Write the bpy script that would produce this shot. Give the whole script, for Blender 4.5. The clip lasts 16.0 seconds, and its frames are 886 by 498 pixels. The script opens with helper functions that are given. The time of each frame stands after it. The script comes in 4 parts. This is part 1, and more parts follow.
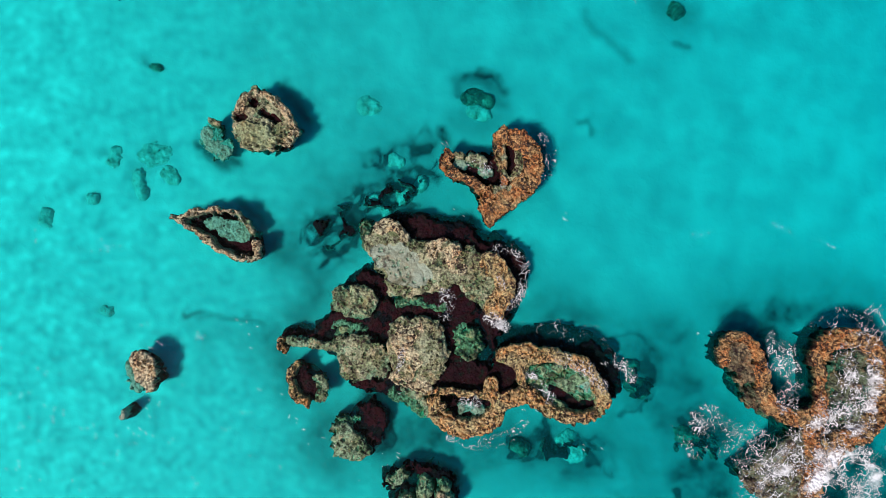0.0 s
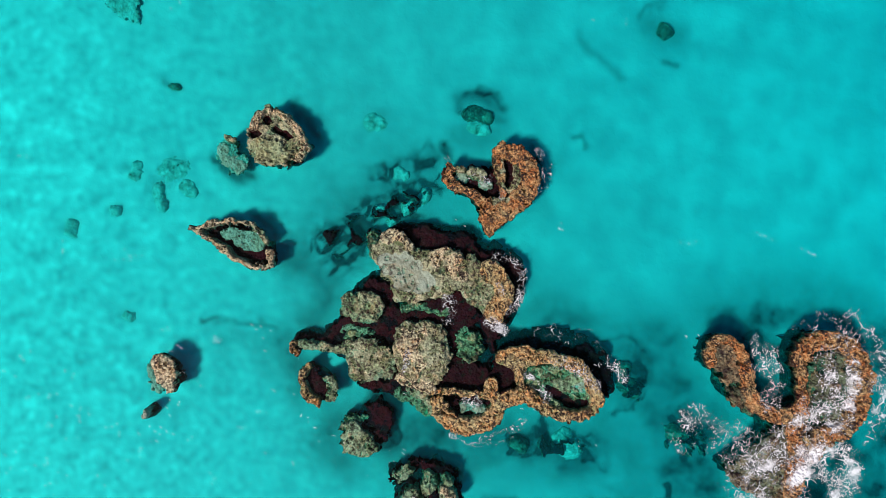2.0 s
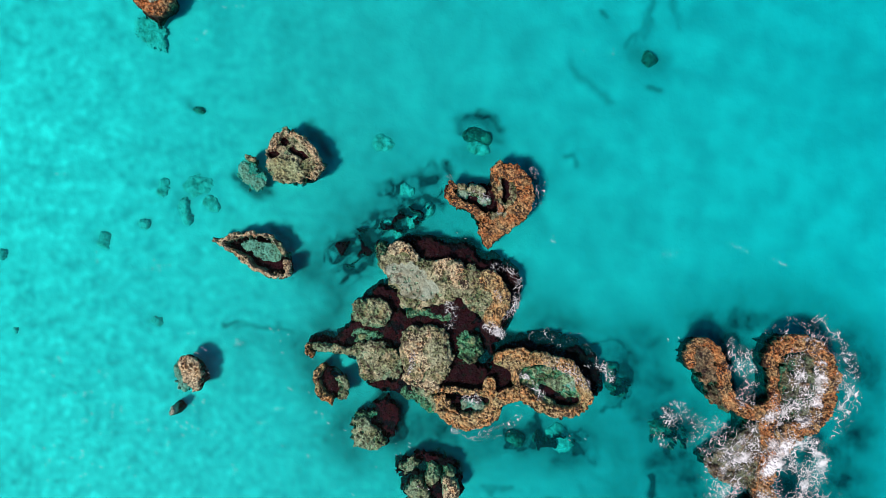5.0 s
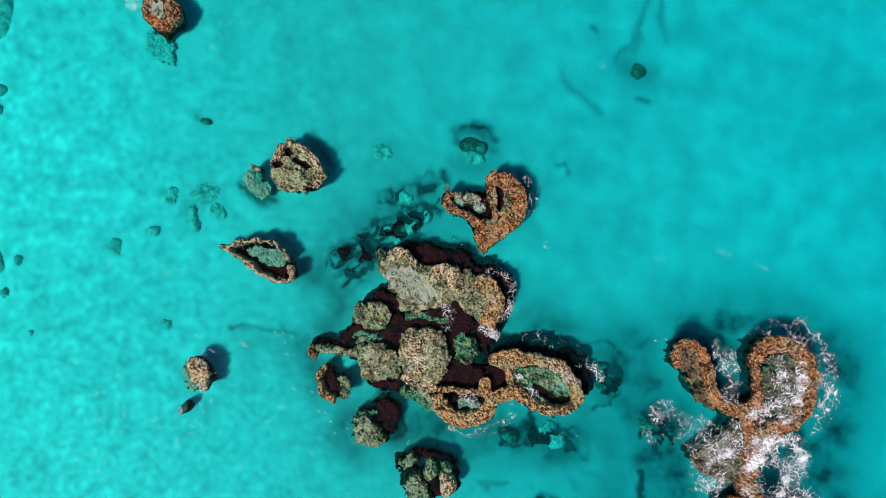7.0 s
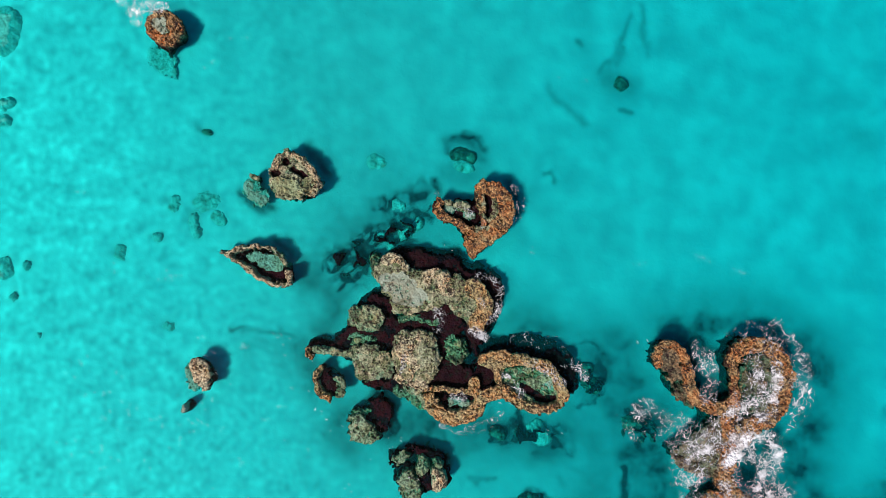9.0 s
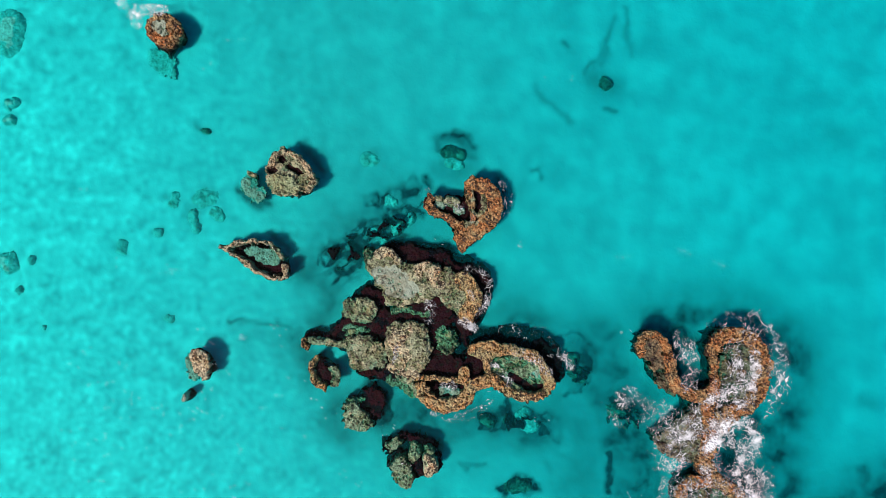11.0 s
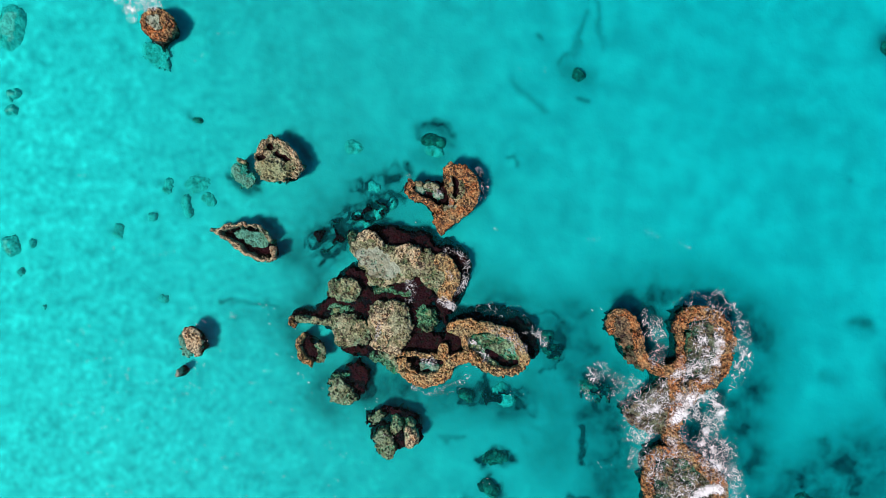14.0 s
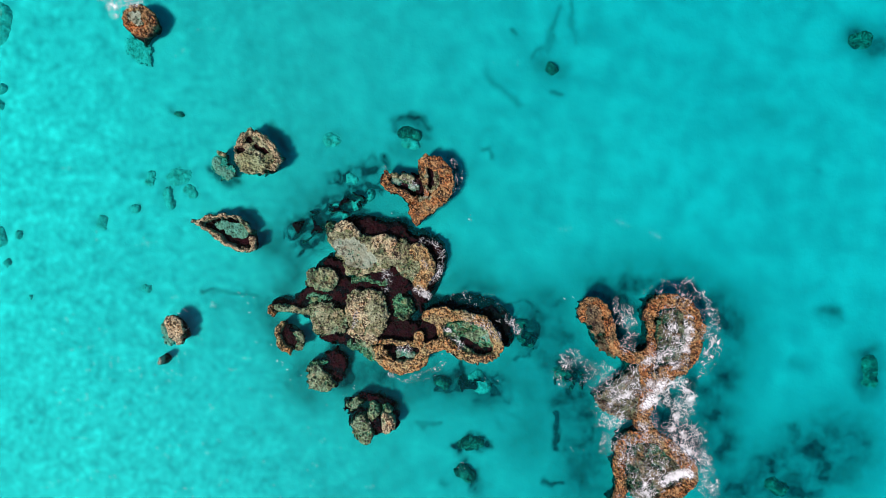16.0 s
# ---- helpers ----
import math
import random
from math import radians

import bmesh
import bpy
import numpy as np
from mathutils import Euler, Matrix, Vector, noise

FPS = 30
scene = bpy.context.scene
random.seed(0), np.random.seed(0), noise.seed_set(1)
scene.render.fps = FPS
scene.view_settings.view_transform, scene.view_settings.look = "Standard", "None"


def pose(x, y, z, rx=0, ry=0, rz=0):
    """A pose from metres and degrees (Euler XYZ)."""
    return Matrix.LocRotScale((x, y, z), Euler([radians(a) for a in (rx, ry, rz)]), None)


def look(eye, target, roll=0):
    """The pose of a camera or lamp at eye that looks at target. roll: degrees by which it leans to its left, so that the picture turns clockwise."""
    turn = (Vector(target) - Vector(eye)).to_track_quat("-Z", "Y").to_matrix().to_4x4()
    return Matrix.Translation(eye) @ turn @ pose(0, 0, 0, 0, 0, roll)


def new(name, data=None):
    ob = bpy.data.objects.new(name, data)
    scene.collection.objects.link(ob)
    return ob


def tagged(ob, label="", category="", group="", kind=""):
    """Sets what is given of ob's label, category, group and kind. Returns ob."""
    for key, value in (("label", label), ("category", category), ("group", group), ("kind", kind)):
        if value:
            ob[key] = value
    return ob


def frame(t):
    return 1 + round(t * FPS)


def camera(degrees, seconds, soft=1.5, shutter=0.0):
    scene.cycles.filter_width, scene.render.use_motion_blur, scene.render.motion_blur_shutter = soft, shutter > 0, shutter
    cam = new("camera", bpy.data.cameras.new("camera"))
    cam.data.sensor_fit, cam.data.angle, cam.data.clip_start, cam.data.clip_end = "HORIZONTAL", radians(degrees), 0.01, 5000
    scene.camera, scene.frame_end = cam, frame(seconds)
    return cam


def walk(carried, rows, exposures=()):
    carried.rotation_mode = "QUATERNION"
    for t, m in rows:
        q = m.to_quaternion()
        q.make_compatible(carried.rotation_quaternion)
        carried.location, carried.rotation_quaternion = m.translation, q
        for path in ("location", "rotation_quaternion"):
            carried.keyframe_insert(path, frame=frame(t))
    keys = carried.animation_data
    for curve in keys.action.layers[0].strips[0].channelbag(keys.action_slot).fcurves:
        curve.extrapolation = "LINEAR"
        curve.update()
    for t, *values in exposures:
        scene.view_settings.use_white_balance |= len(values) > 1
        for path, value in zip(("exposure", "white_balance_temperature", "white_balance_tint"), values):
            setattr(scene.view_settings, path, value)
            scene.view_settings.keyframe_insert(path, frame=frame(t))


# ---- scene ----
# ------------------------------------------------------------------ camera
cam = camera(68.0, 16.0, soft=0.7)
walk(cam, [
    (0.0, pose(-0.00, -0.00, 60.00, 0.03, 0.00, -0.00)),
    (0.5, pose(0.05, 0.10, 60.82, 0.09, 0.09, -0.06)),
    (1.0, pose(0.03, 0.26, 61.86, 0.15, 0.15, -0.08)),
    (1.5, pose(-0.02, 0.45, 62.76, 0.14, 0.16, -0.17)),
    (2.0, pose(-0.04, 0.69, 63.73, 0.14, 0.18, -0.16)),
    (2.5, pose(-0.06, 0.86, 64.69, 0.16, 0.19, -0.16)),
    (3.0, pose(-0.18, 0.98, 65.75, 0.21, 0.15, -0.21)),
    (3.5, pose(-0.28, 1.11, 66.62, 0.24, 0.13, -0.17)),
    (4.0, pose(-0.37, 1.29, 67.72, 0.29, 0.13, -0.11)),
    (6.5, pose(-0.28, 2.25, 71.93, 0.13, 0.05, -0.24)),
    (7.0, pose(-0.16, 2.41, 72.74, 0.13, 0.03, -0.25)),
    (7.5, pose(0.12, 2.49, 73.52, 0.16, 0.05, -0.27)),
    (8.0, pose(0.32, 2.67, 74.33, 0.15, 0.02, -0.23)),
    (8.5, pose(0.54, 2.90, 75.17, 0.12, 0.00, -0.31)),
    (9.0, pose(0.85, 3.04, 76.03, 0.12, -0.00, -0.32)),
    (11.5, pose(2.00, 2.29, 79.70, -0.12, -0.17, -0.47)),
    (12.0, pose(2.31, 1.86, 80.56, -0.12, -0.15, -0.48)),
    (12.5, pose(2.65, 1.48, 81.20, -0.12, -0.13, -0.50)),
    (13.0, pose(3.12, 1.11, 81.99, -0.17, -0.13, -0.50)),
    (13.5, pose(3.57, 0.85, 82.60, -0.18, -0.16, -0.52)),
    (14.0, pose(4.25, 0.62, 83.13, -0.23, -0.15, -0.53)),
    (14.5, pose(5.06, 0.44, 83.77, -0.28, -0.13, -0.54)),
    (15.0, pose(6.09, 0.15, 84.51, -0.29, -0.06, -0.51)),
    (15.5, pose(6.98, -0.11, 84.75, -0.29, 0.03, -0.50)),
    (16.0, pose(7.73, -0.64, 85.07, -0.27, 0.06, -0.68)),
])

# ------------------------------------------------------------------ sky and sun
SUN_UP, SUN_TURN = 58.0, 217.0          # elevation, and bearing anticlockwise from +x
sun_way = Vector((math.cos(radians(SUN_TURN)) * math.cos(radians(SUN_UP)),
                  math.sin(radians(SUN_TURN)) * math.cos(radians(SUN_UP)), math.sin(radians(SUN_UP))))
world = bpy.data.worlds.new("world")
scene.world = world
world.use_nodes = True
sky = world.node_tree.nodes.new("ShaderNodeTexSky")
sky.sky_type, sky.sun_disc = "NISHITA", False
sky.ozone_density = 3.0
sky.sun_elevation, sky.sun_rotation = radians(SUN_UP), radians(90 - SUN_TURN) % (2 * math.pi)
world.node_tree.links.new(sky.outputs[0], world.node_tree.nodes["Background"].inputs[0])
world.node_tree.nodes["Background"].inputs[1].default_value = 0.082
sun = new("sun", bpy.data.lights.new("sun", "SUN"))
sun.data.energy, sun.data.angle, sun.data.color = 3.75, radians(9.0), (1.0, 0.95, 0.82)
sun.matrix_world = look(sun_way * 200, (0, 0, 0))

SEABED = -3.3


# ------------------------------------------------------------------ noise on arrays
def lattice(i, j, seed):
    h = (i.astype(np.int64) * 374761393 + j.astype(np.int64) * 668265263 + seed * 1442695041) & 0xFFFFFFFF
    h = ((h ^ (h >> 13)) * 1274126177) & 0xFFFFFFFF
    return ((h ^ (h >> 16)) & 0xFFFFFF) / float(0xFFFFFF)


def value_noise(x, y, seed=0):
    """Smooth noise from -1 to 1."""
    i, j = np.floor(x), np.floor(y)
    u, v = x - i, y - j
    u, v = u * u * u * (u * (u * 6 - 15) + 10), v * v * v * (v * (v * 6 - 15) + 10)
    low = lattice(i, j, seed) * (1 - u) + lattice(i + 1, j, seed) * u
    high = lattice(i, j + 1, seed) * (1 - u) + lattice(i + 1, j + 1, seed) * u
    return 2 * (low * (1 - v) + high * v) - 1


def fbm(x, y, size, octaves=4, seed=0):
    total, weight, power = 0.0, 0.0, 1.0
    for k in range(octaves):
        a = 0.7 * k + 0.3
        px, py = x * math.cos(a) - y * math.sin(a), x * math.sin(a) + y * math.cos(a)
        total = total + power * value_noise(px / size + 17.3 * k, py / size - 9.1 * k, seed + k)
        weight += power
        power *= 0.55
        size *= 0.5
    return total / weight * 1.6


def worley(x, y, size, seed=0):
    """Distances to the nearest and second-nearest scattered point, in cells."""
    x, y = x / size, y / size
    i, j = np.floor(x), np.floor(y)
    near, second = np.full(x.shape, 9.0), np.full(x.shape, 9.0)
    for a in (-1, 0, 1):
        for b in (-1, 0, 1):
            px = i + a + lattice(i + a, j + b, seed)
            py = j + b + lattice(i + a, j + b, seed + 77)
            d = np.hypot(px - x, py - y)
            second = np.minimum(second, np.maximum(near, d))
            near = np.minimum(near, d)
    return near, second


def smooth(a, b, x):
    t = np.clip((x - a) / (b - a), 0, 1)
    return t * t * (3 - 2 * t)


# ------------------------------------------------------------------ mesh helpers
def grid_mesh(name, co, quads, density=None, field="foam_cover"):
    """A mesh from arrays: places (n, 3), faces (m, 4)."""
    used, back = np.unique(quads, return_inverse=True)
    quads = back.reshape(-1, 4)
    me = bpy.data.meshes.new(name)
    me.vertices.add(len(used))
    me.vertices.foreach_set("co", np.ascontiguousarray(co[used], dtype=np.float32).ravel())
    me.loops.add(quads.size)
    me.loops.foreach_set("vertex_index", quads.astype(np.int32).ravel())
    me.polygons.add(len(quads))
    me.polygons.foreach_set("loop_start", np.arange(0, quads.size, 4, dtype=np.int32))
    me.polygons.foreach_set("use_smooth", np.ones(len(quads), dtype=bool))
    if density is not None:
        me.attributes.new(field, "FLOAT", "POINT").data.foreach_set("value", density[used].astype(np.float32))
    me.update(calc_edges=True)
    return me


def cells(nx, ny):
    k = np.arange(nx * ny).reshape(ny, nx)
    return np.stack([k[:-1, :-1], k[:-1, 1:], k[1:, 1:], k[1:, :-1]], axis=-1).reshape(-1, 4)


def rounded(pts, closed):
    """The same line with its corners cut."""
    out = [] if closed else [pts[0]]
    for (ax, ay), (bx, by) in zip(pts, list(pts[1:]) + ([pts[0]] if closed else [])):
        out += [(0.75 * ax + 0.25 * bx, 0.75 * ay + 0.25 * by), (0.25 * ax + 0.75 * bx, 0.25 * ay + 0.75 * by)]
    return out if closed else out + [pts[-1]]


def from_line(x, y, pts):
    """Distance from a line through pts."""
    best = np.full(x.shape, 1e9)
    for (ax, ay), (bx, by) in zip(pts[:-1], pts[1:]):
        dx, dy = bx - ax, by - ay
        t = np.clip(((x - ax) * dx + (y - ay) * dy) / (dx * dx + dy * dy + 1e-9), 0, 1)
        best = np.minimum(best, np.hypot(x - ax - t * dx, y - ay - t * dy))
    return best


def from_outline(x, y, pts):
    """Signed distance from a closed outline, negative inside."""
    closed = list(pts) + [pts[0]]
    inside = np.zeros(x.shape, dtype=bool)
    for (ax, ay), (bx, by) in zip(closed[:-1], closed[1:]):
        crosses = (ay > y) != (by > y)
        inside ^= crosses & (x < (bx - ax) * (y - ay) / (by - ay + 1e-12) + ax)
    return np.where(inside, -1, 1) * from_line(x, y, closed)


# ------------------------------------------------------------------ materials
def material(name):
    m = bpy.data.materials.new(name)
    m.use_nodes = True
    t = m.node_tree
    t.nodes.clear()
    out = t.nodes.new("ShaderNodeOutputMaterial")
    place = t.nodes.new("ShaderNodeNewGeometry").outputs["Position"]
    return m, t, out, place


def noise_tex(t, place, scale, detail=5.0, rough=0.6, warp=0.0):
    n = t.nodes.new("ShaderNodeTexNoise")
    n.inputs["Scale"].default_value, n.inputs["Detail"].default_value = scale, detail
    n.inputs["Roughness"].default_value, n.inputs["Distortion"].default_value = rough, warp
    t.links.new(place, n.inputs["Vector"])
    return n.outputs["Fac"]


def ramp(t, fac, stops):
    r = t.nodes.new("ShaderNodeValToRGB")
    while len(r.color_ramp.elements) < len(stops):
        r.color_ramp.elements.new(0.5)
    for e, (p, c) in zip(r.color_ramp.elements, stops):
        e.position, e.color = p, (*c, 1) if len(c) == 3 else (c[0],) * 3 + (1,)
    t.links.new(fac, r.inputs["Fac"])
    return r.outputs["Color"]


def mix(t, how, fac, a, b):
    n = t.nodes.new("ShaderNodeMix")
    n.data_type, n.blend_type = "RGBA", how
    for socket, v in ((n.inputs["Factor"], fac), (n.inputs["A"], a), (n.inputs["B"], b)):
        if isinstance(v, (int, float)):
            socket.default_value = v
        elif isinstance(v, tuple):
            socket.default_value = (*v, 1)
        else:
            t.links.new(v, socket)
    return n.outputs["Result"]


def rock_material(name, crust, bare, film, crusted, filmed, pitted, grain=8.0, wet=0.55, weed=(0.09, 0.11, 0.03), weedy=0.0, contrast=1.0):
    """Encrusted reef rock: bare stone with zones of crust and of pale algal film, grains, worm holes, pits and weed."""
    m, t, out, place = material(name)

    def share(fac, amount, soft):
        edge = 0.66 - 0.32 * amount
        return ramp(t, fac, [(edge - soft, (0.0,)), (edge + soft, (1.0,))])

    grains = noise_tex(t, place, grain, 6, 0.72, 0.4)
    coarse = noise_tex(t, place, 1.7, 5, 0.66, 0.6)
    base = mix(t, "MIX", share(noise_tex(t, place, 0.42, 6, 0.62, 0.6), crusted, 0.10), bare, crust)
    rusty = tuple(c * k for c, k in zip(crust, (1.08, 0.74, 0.55)))
    base = mix(t, "MIX", share(noise_tex(t, place, 0.9, 5, 0.66, 0.6), 0.05 + 0.5 * crusted, 0.10), base, rusty)
    cover = share(noise_tex(t, place, 0.38, 6, 0.64, 0.9), filmed, 0.08)
    base = mix(t, "MIX", mix(t, "MULTIPLY", 1.0, cover, (0.88, 0.88, 0.88)), base, film)
    # pale pinkish worn spots
    pale = tuple(min(0.72, c * k) for c, k in zip(bare, (1.45, 1.45, 1.5)))
    worn = share(noise_tex(t, place, 3.1, 5, 0.72, 0.3), 0.26, 0.06)
    base = mix(t, "MIX", mix(t, "MULTIPLY", 1.0, worn, (0.75 * contrast,) * 3), base, pale)
    low, high = 1 - 0.62 * contrast, 1 + 0.50 * contrast
    base = mix(t, "MULTIPLY", 1.0, base, ramp(t, grains, [(0.36, (low,)), (0.5, (1.0,)), (0.62, (high,))]))
    base = mix(t, "MULTIPLY", contrast, base, ramp(t, coarse, [(0.34, (0.66, 0.64, 0.62)), (0.50, (1.0, 1.0, 1.0)), (0.66, (1.24, 1.23, 1.20))]))
    if weedy:
        base = mix(t, "MIX", mix(t, "MULTIPLY", 1.0, share(noise_tex(t, place, 0.8, 6, 0.74, 0.9), weedy, 0.07), (0.85, 0.85, 0.85)), base, weed)
    # small pits, with the shade inside them put into the colour
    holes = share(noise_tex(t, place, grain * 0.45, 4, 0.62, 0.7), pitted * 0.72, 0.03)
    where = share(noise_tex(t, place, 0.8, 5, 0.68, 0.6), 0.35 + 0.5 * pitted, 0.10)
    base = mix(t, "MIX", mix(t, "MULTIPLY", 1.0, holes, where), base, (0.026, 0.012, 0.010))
    # branching worm channels, their dark insides likewise drawn as colour
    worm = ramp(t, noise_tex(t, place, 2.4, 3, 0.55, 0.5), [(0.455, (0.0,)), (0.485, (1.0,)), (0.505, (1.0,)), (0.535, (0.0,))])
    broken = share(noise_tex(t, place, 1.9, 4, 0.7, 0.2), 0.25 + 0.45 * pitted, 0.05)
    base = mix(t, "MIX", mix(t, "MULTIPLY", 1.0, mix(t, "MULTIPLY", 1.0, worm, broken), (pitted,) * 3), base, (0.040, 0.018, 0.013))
    s = t.nodes.new("ShaderNodeBsdfPrincipled")
    t.links.new(base, s.inputs["Base Color"])
    s.inputs["Roughness"].default_value = wet
    s.inputs["Specular IOR Level"].default_value = 0.3 if wet < 0.8 else 0.08
    bump = t.nodes.new("ShaderNodeBump")
    bump.inputs["Strength"].default_value, bump.inputs["Distance"].default_value = 0.9, 0.10
    t.links.new(grains, bump.inputs["Height"])
    t.links.new(bump.outputs[0], s.inputs["Normal"])
    t.links.new(s.outputs[0], out.inputs["Surface"])
    return m


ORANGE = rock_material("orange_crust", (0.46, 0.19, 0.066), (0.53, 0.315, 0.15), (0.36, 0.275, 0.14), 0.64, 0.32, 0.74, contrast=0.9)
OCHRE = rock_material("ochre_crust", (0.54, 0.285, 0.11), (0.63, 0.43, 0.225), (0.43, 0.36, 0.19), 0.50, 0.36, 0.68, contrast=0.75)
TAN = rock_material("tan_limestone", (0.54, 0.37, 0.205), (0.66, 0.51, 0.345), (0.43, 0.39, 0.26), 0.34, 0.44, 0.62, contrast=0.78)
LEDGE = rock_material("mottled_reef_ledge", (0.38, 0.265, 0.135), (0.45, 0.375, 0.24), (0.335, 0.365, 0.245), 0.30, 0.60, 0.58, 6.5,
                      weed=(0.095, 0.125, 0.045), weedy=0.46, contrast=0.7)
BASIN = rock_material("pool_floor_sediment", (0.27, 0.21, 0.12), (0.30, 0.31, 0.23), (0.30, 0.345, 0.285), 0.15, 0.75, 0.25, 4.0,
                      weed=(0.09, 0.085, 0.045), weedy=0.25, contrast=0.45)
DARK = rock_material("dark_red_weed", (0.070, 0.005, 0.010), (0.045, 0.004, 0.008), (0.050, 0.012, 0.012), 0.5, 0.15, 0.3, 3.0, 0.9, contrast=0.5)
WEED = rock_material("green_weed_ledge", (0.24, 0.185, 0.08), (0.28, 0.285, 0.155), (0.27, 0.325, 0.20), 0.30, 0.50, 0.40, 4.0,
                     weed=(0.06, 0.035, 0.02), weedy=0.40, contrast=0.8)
# dark algae on the flanks, with their shade also put into the colour
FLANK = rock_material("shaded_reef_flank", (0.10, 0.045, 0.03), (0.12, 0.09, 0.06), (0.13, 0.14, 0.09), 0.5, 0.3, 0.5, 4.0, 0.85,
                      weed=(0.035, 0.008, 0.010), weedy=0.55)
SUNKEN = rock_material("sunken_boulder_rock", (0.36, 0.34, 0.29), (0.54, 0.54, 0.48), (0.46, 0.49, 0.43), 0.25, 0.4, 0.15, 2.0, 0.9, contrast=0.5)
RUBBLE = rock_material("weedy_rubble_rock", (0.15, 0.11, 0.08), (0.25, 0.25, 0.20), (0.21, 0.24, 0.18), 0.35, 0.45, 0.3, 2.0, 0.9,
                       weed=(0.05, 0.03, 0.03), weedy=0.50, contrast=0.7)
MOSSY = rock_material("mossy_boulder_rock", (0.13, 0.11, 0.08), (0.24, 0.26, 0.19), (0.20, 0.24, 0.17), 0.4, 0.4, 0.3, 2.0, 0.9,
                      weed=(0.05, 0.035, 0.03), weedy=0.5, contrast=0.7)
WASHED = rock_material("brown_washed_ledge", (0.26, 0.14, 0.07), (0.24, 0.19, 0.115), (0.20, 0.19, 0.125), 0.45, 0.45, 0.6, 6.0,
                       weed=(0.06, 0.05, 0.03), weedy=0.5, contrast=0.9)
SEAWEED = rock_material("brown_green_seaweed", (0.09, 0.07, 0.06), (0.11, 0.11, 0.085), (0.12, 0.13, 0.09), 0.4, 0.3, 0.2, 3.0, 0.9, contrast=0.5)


def sand_material():
    m, t, out, place = material("pale_coral_sand")
    # sand tone with the bright network of rippled light painted into it
    grains = mix(t, "MIX", 0.45, noise_tex(t, place, 0.42, 3, 0.5, 0.0), noise_tex(t, place, 1.15, 2, 0.45, 0.1))
    lit_mottle = ramp(t, grains, [(0.36, (0.52, 0.53, 0.53)), (0.47, (0.68, 0.69, 0.68)), (0.55, (0.79, 0.79, 0.77)), (0.64, (0.98, 0.97, 0.93))])
    dull = ramp(t, noise_tex(t, place, 0.3, 3, 0.5, 0.2), [(0.30, (0.53, 0.54, 0.55)), (0.50, (0.65, 0.65, 0.65)), (0.68, (0.76, 0.76, 0.75))])
    split = t.nodes.new("ShaderNodeSeparateXYZ")
    t.links.new(place, split.inputs[0])
    west = t.nodes.new("ShaderNodeMapRange")
    west.inputs["From Min"].default_value, west.inputs["From Max"].default_value = -50, 50
    lean = t.nodes.new("ShaderNodeMath")
    lean.operation, lean.inputs[1].default_value = "MULTIPLY_ADD", 0.30
    t.links.new(split.outputs["Y"], lean.inputs[0])
    t.links.new(split.outputs["X"], lean.inputs[2])
    t.links.new(lean.outputs[0], west.inputs["Value"])
    base = mix(t, "MIX", ramp(t, west.outputs[0], [(0.10, (0.0,)), (0.65, (1.0,))]), lit_mottle, dull)
    wide = noise_tex(t, place, 0.04, 4, 0.55, 0.5)
    base = mix(t, "MULTIPLY", 1.0, base, ramp(t, wide, [(0.3, (0.84, 0.85, 0.86)), (0.65, (0.99, 0.99, 0.99))]))
    # brighter, warmer sand colour to the west
    base = mix(t, "MULTIPLY", 1.0, base, ramp(t, west.outputs[0], [(0.0, (1.16, 1.15, 1.10)), (0.16, (1.03, 1.03, 1.01)), (0.40, (0.85, 0.85, 0.84)), (0.86, (0.88, 0.90, 0.91)), (1.0, (0.84, 0.86, 0.89))]))
    ripples = noise_tex(t, place, 1.6, 2, 0.5, 0.4)
    base = mix(t, "MULTIPLY", 1.0, base, ramp(t, ripples, [(0.35, (0.93, 0.93, 0.93)), (0.65, (1.0, 1.0, 1.0))]))
    # brown-green algae growing over the sand in beds, and shade painted beside rock walls
    cover = t.nodes.new("ShaderNodeAttribute")
    cover.attribute_name = "weed_and_shade_cover"
    patchy = t.nodes.new("ShaderNodeMath")
    patchy.operation, patchy.use_clamp = "MULTIPLY", True
    t.links.new(cover.outputs["Fac"], patchy.inputs[0])
    uneven = t.nodes.new("ShaderNodeMapRange")
    uneven.inputs["From Min"].default_value, uneven.inputs["From Max"].default_value = 0.34, 0.66
    uneven.inputs["To Min"].default_value, uneven.inputs["To Max"].default_value = 0.75, 1.65
    t.links.new(noise_tex(t, place, 0.3, 3, 0.5, 0.3), uneven.inputs["Value"])
    t.links.new(uneven.outputs[0], patchy.inputs[1])
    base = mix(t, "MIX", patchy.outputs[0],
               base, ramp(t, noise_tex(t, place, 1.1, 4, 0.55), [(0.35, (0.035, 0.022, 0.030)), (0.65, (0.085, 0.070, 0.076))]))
    s = t.nodes.new("ShaderNodeBsdfPrincipled")
    t.links.new(base, s.inputs["Base Color"])
    s.inputs["Roughness"].default_value = 0.9
    s.inputs["Specular IOR Level"].default_value = 0.1
    bump = t.nodes.new("ShaderNodeBump")
    bump.inputs["Strength"].default_value, bump.inputs["Distance"].default_value = 0.5, 0.1
    t.links.new(ripples, bump.inputs["Height"])
    t.links.new(bump.outputs[0], s.inputs["Normal"])
    t.links.new(s.outputs[0], out.inputs["Surface"])
    return m


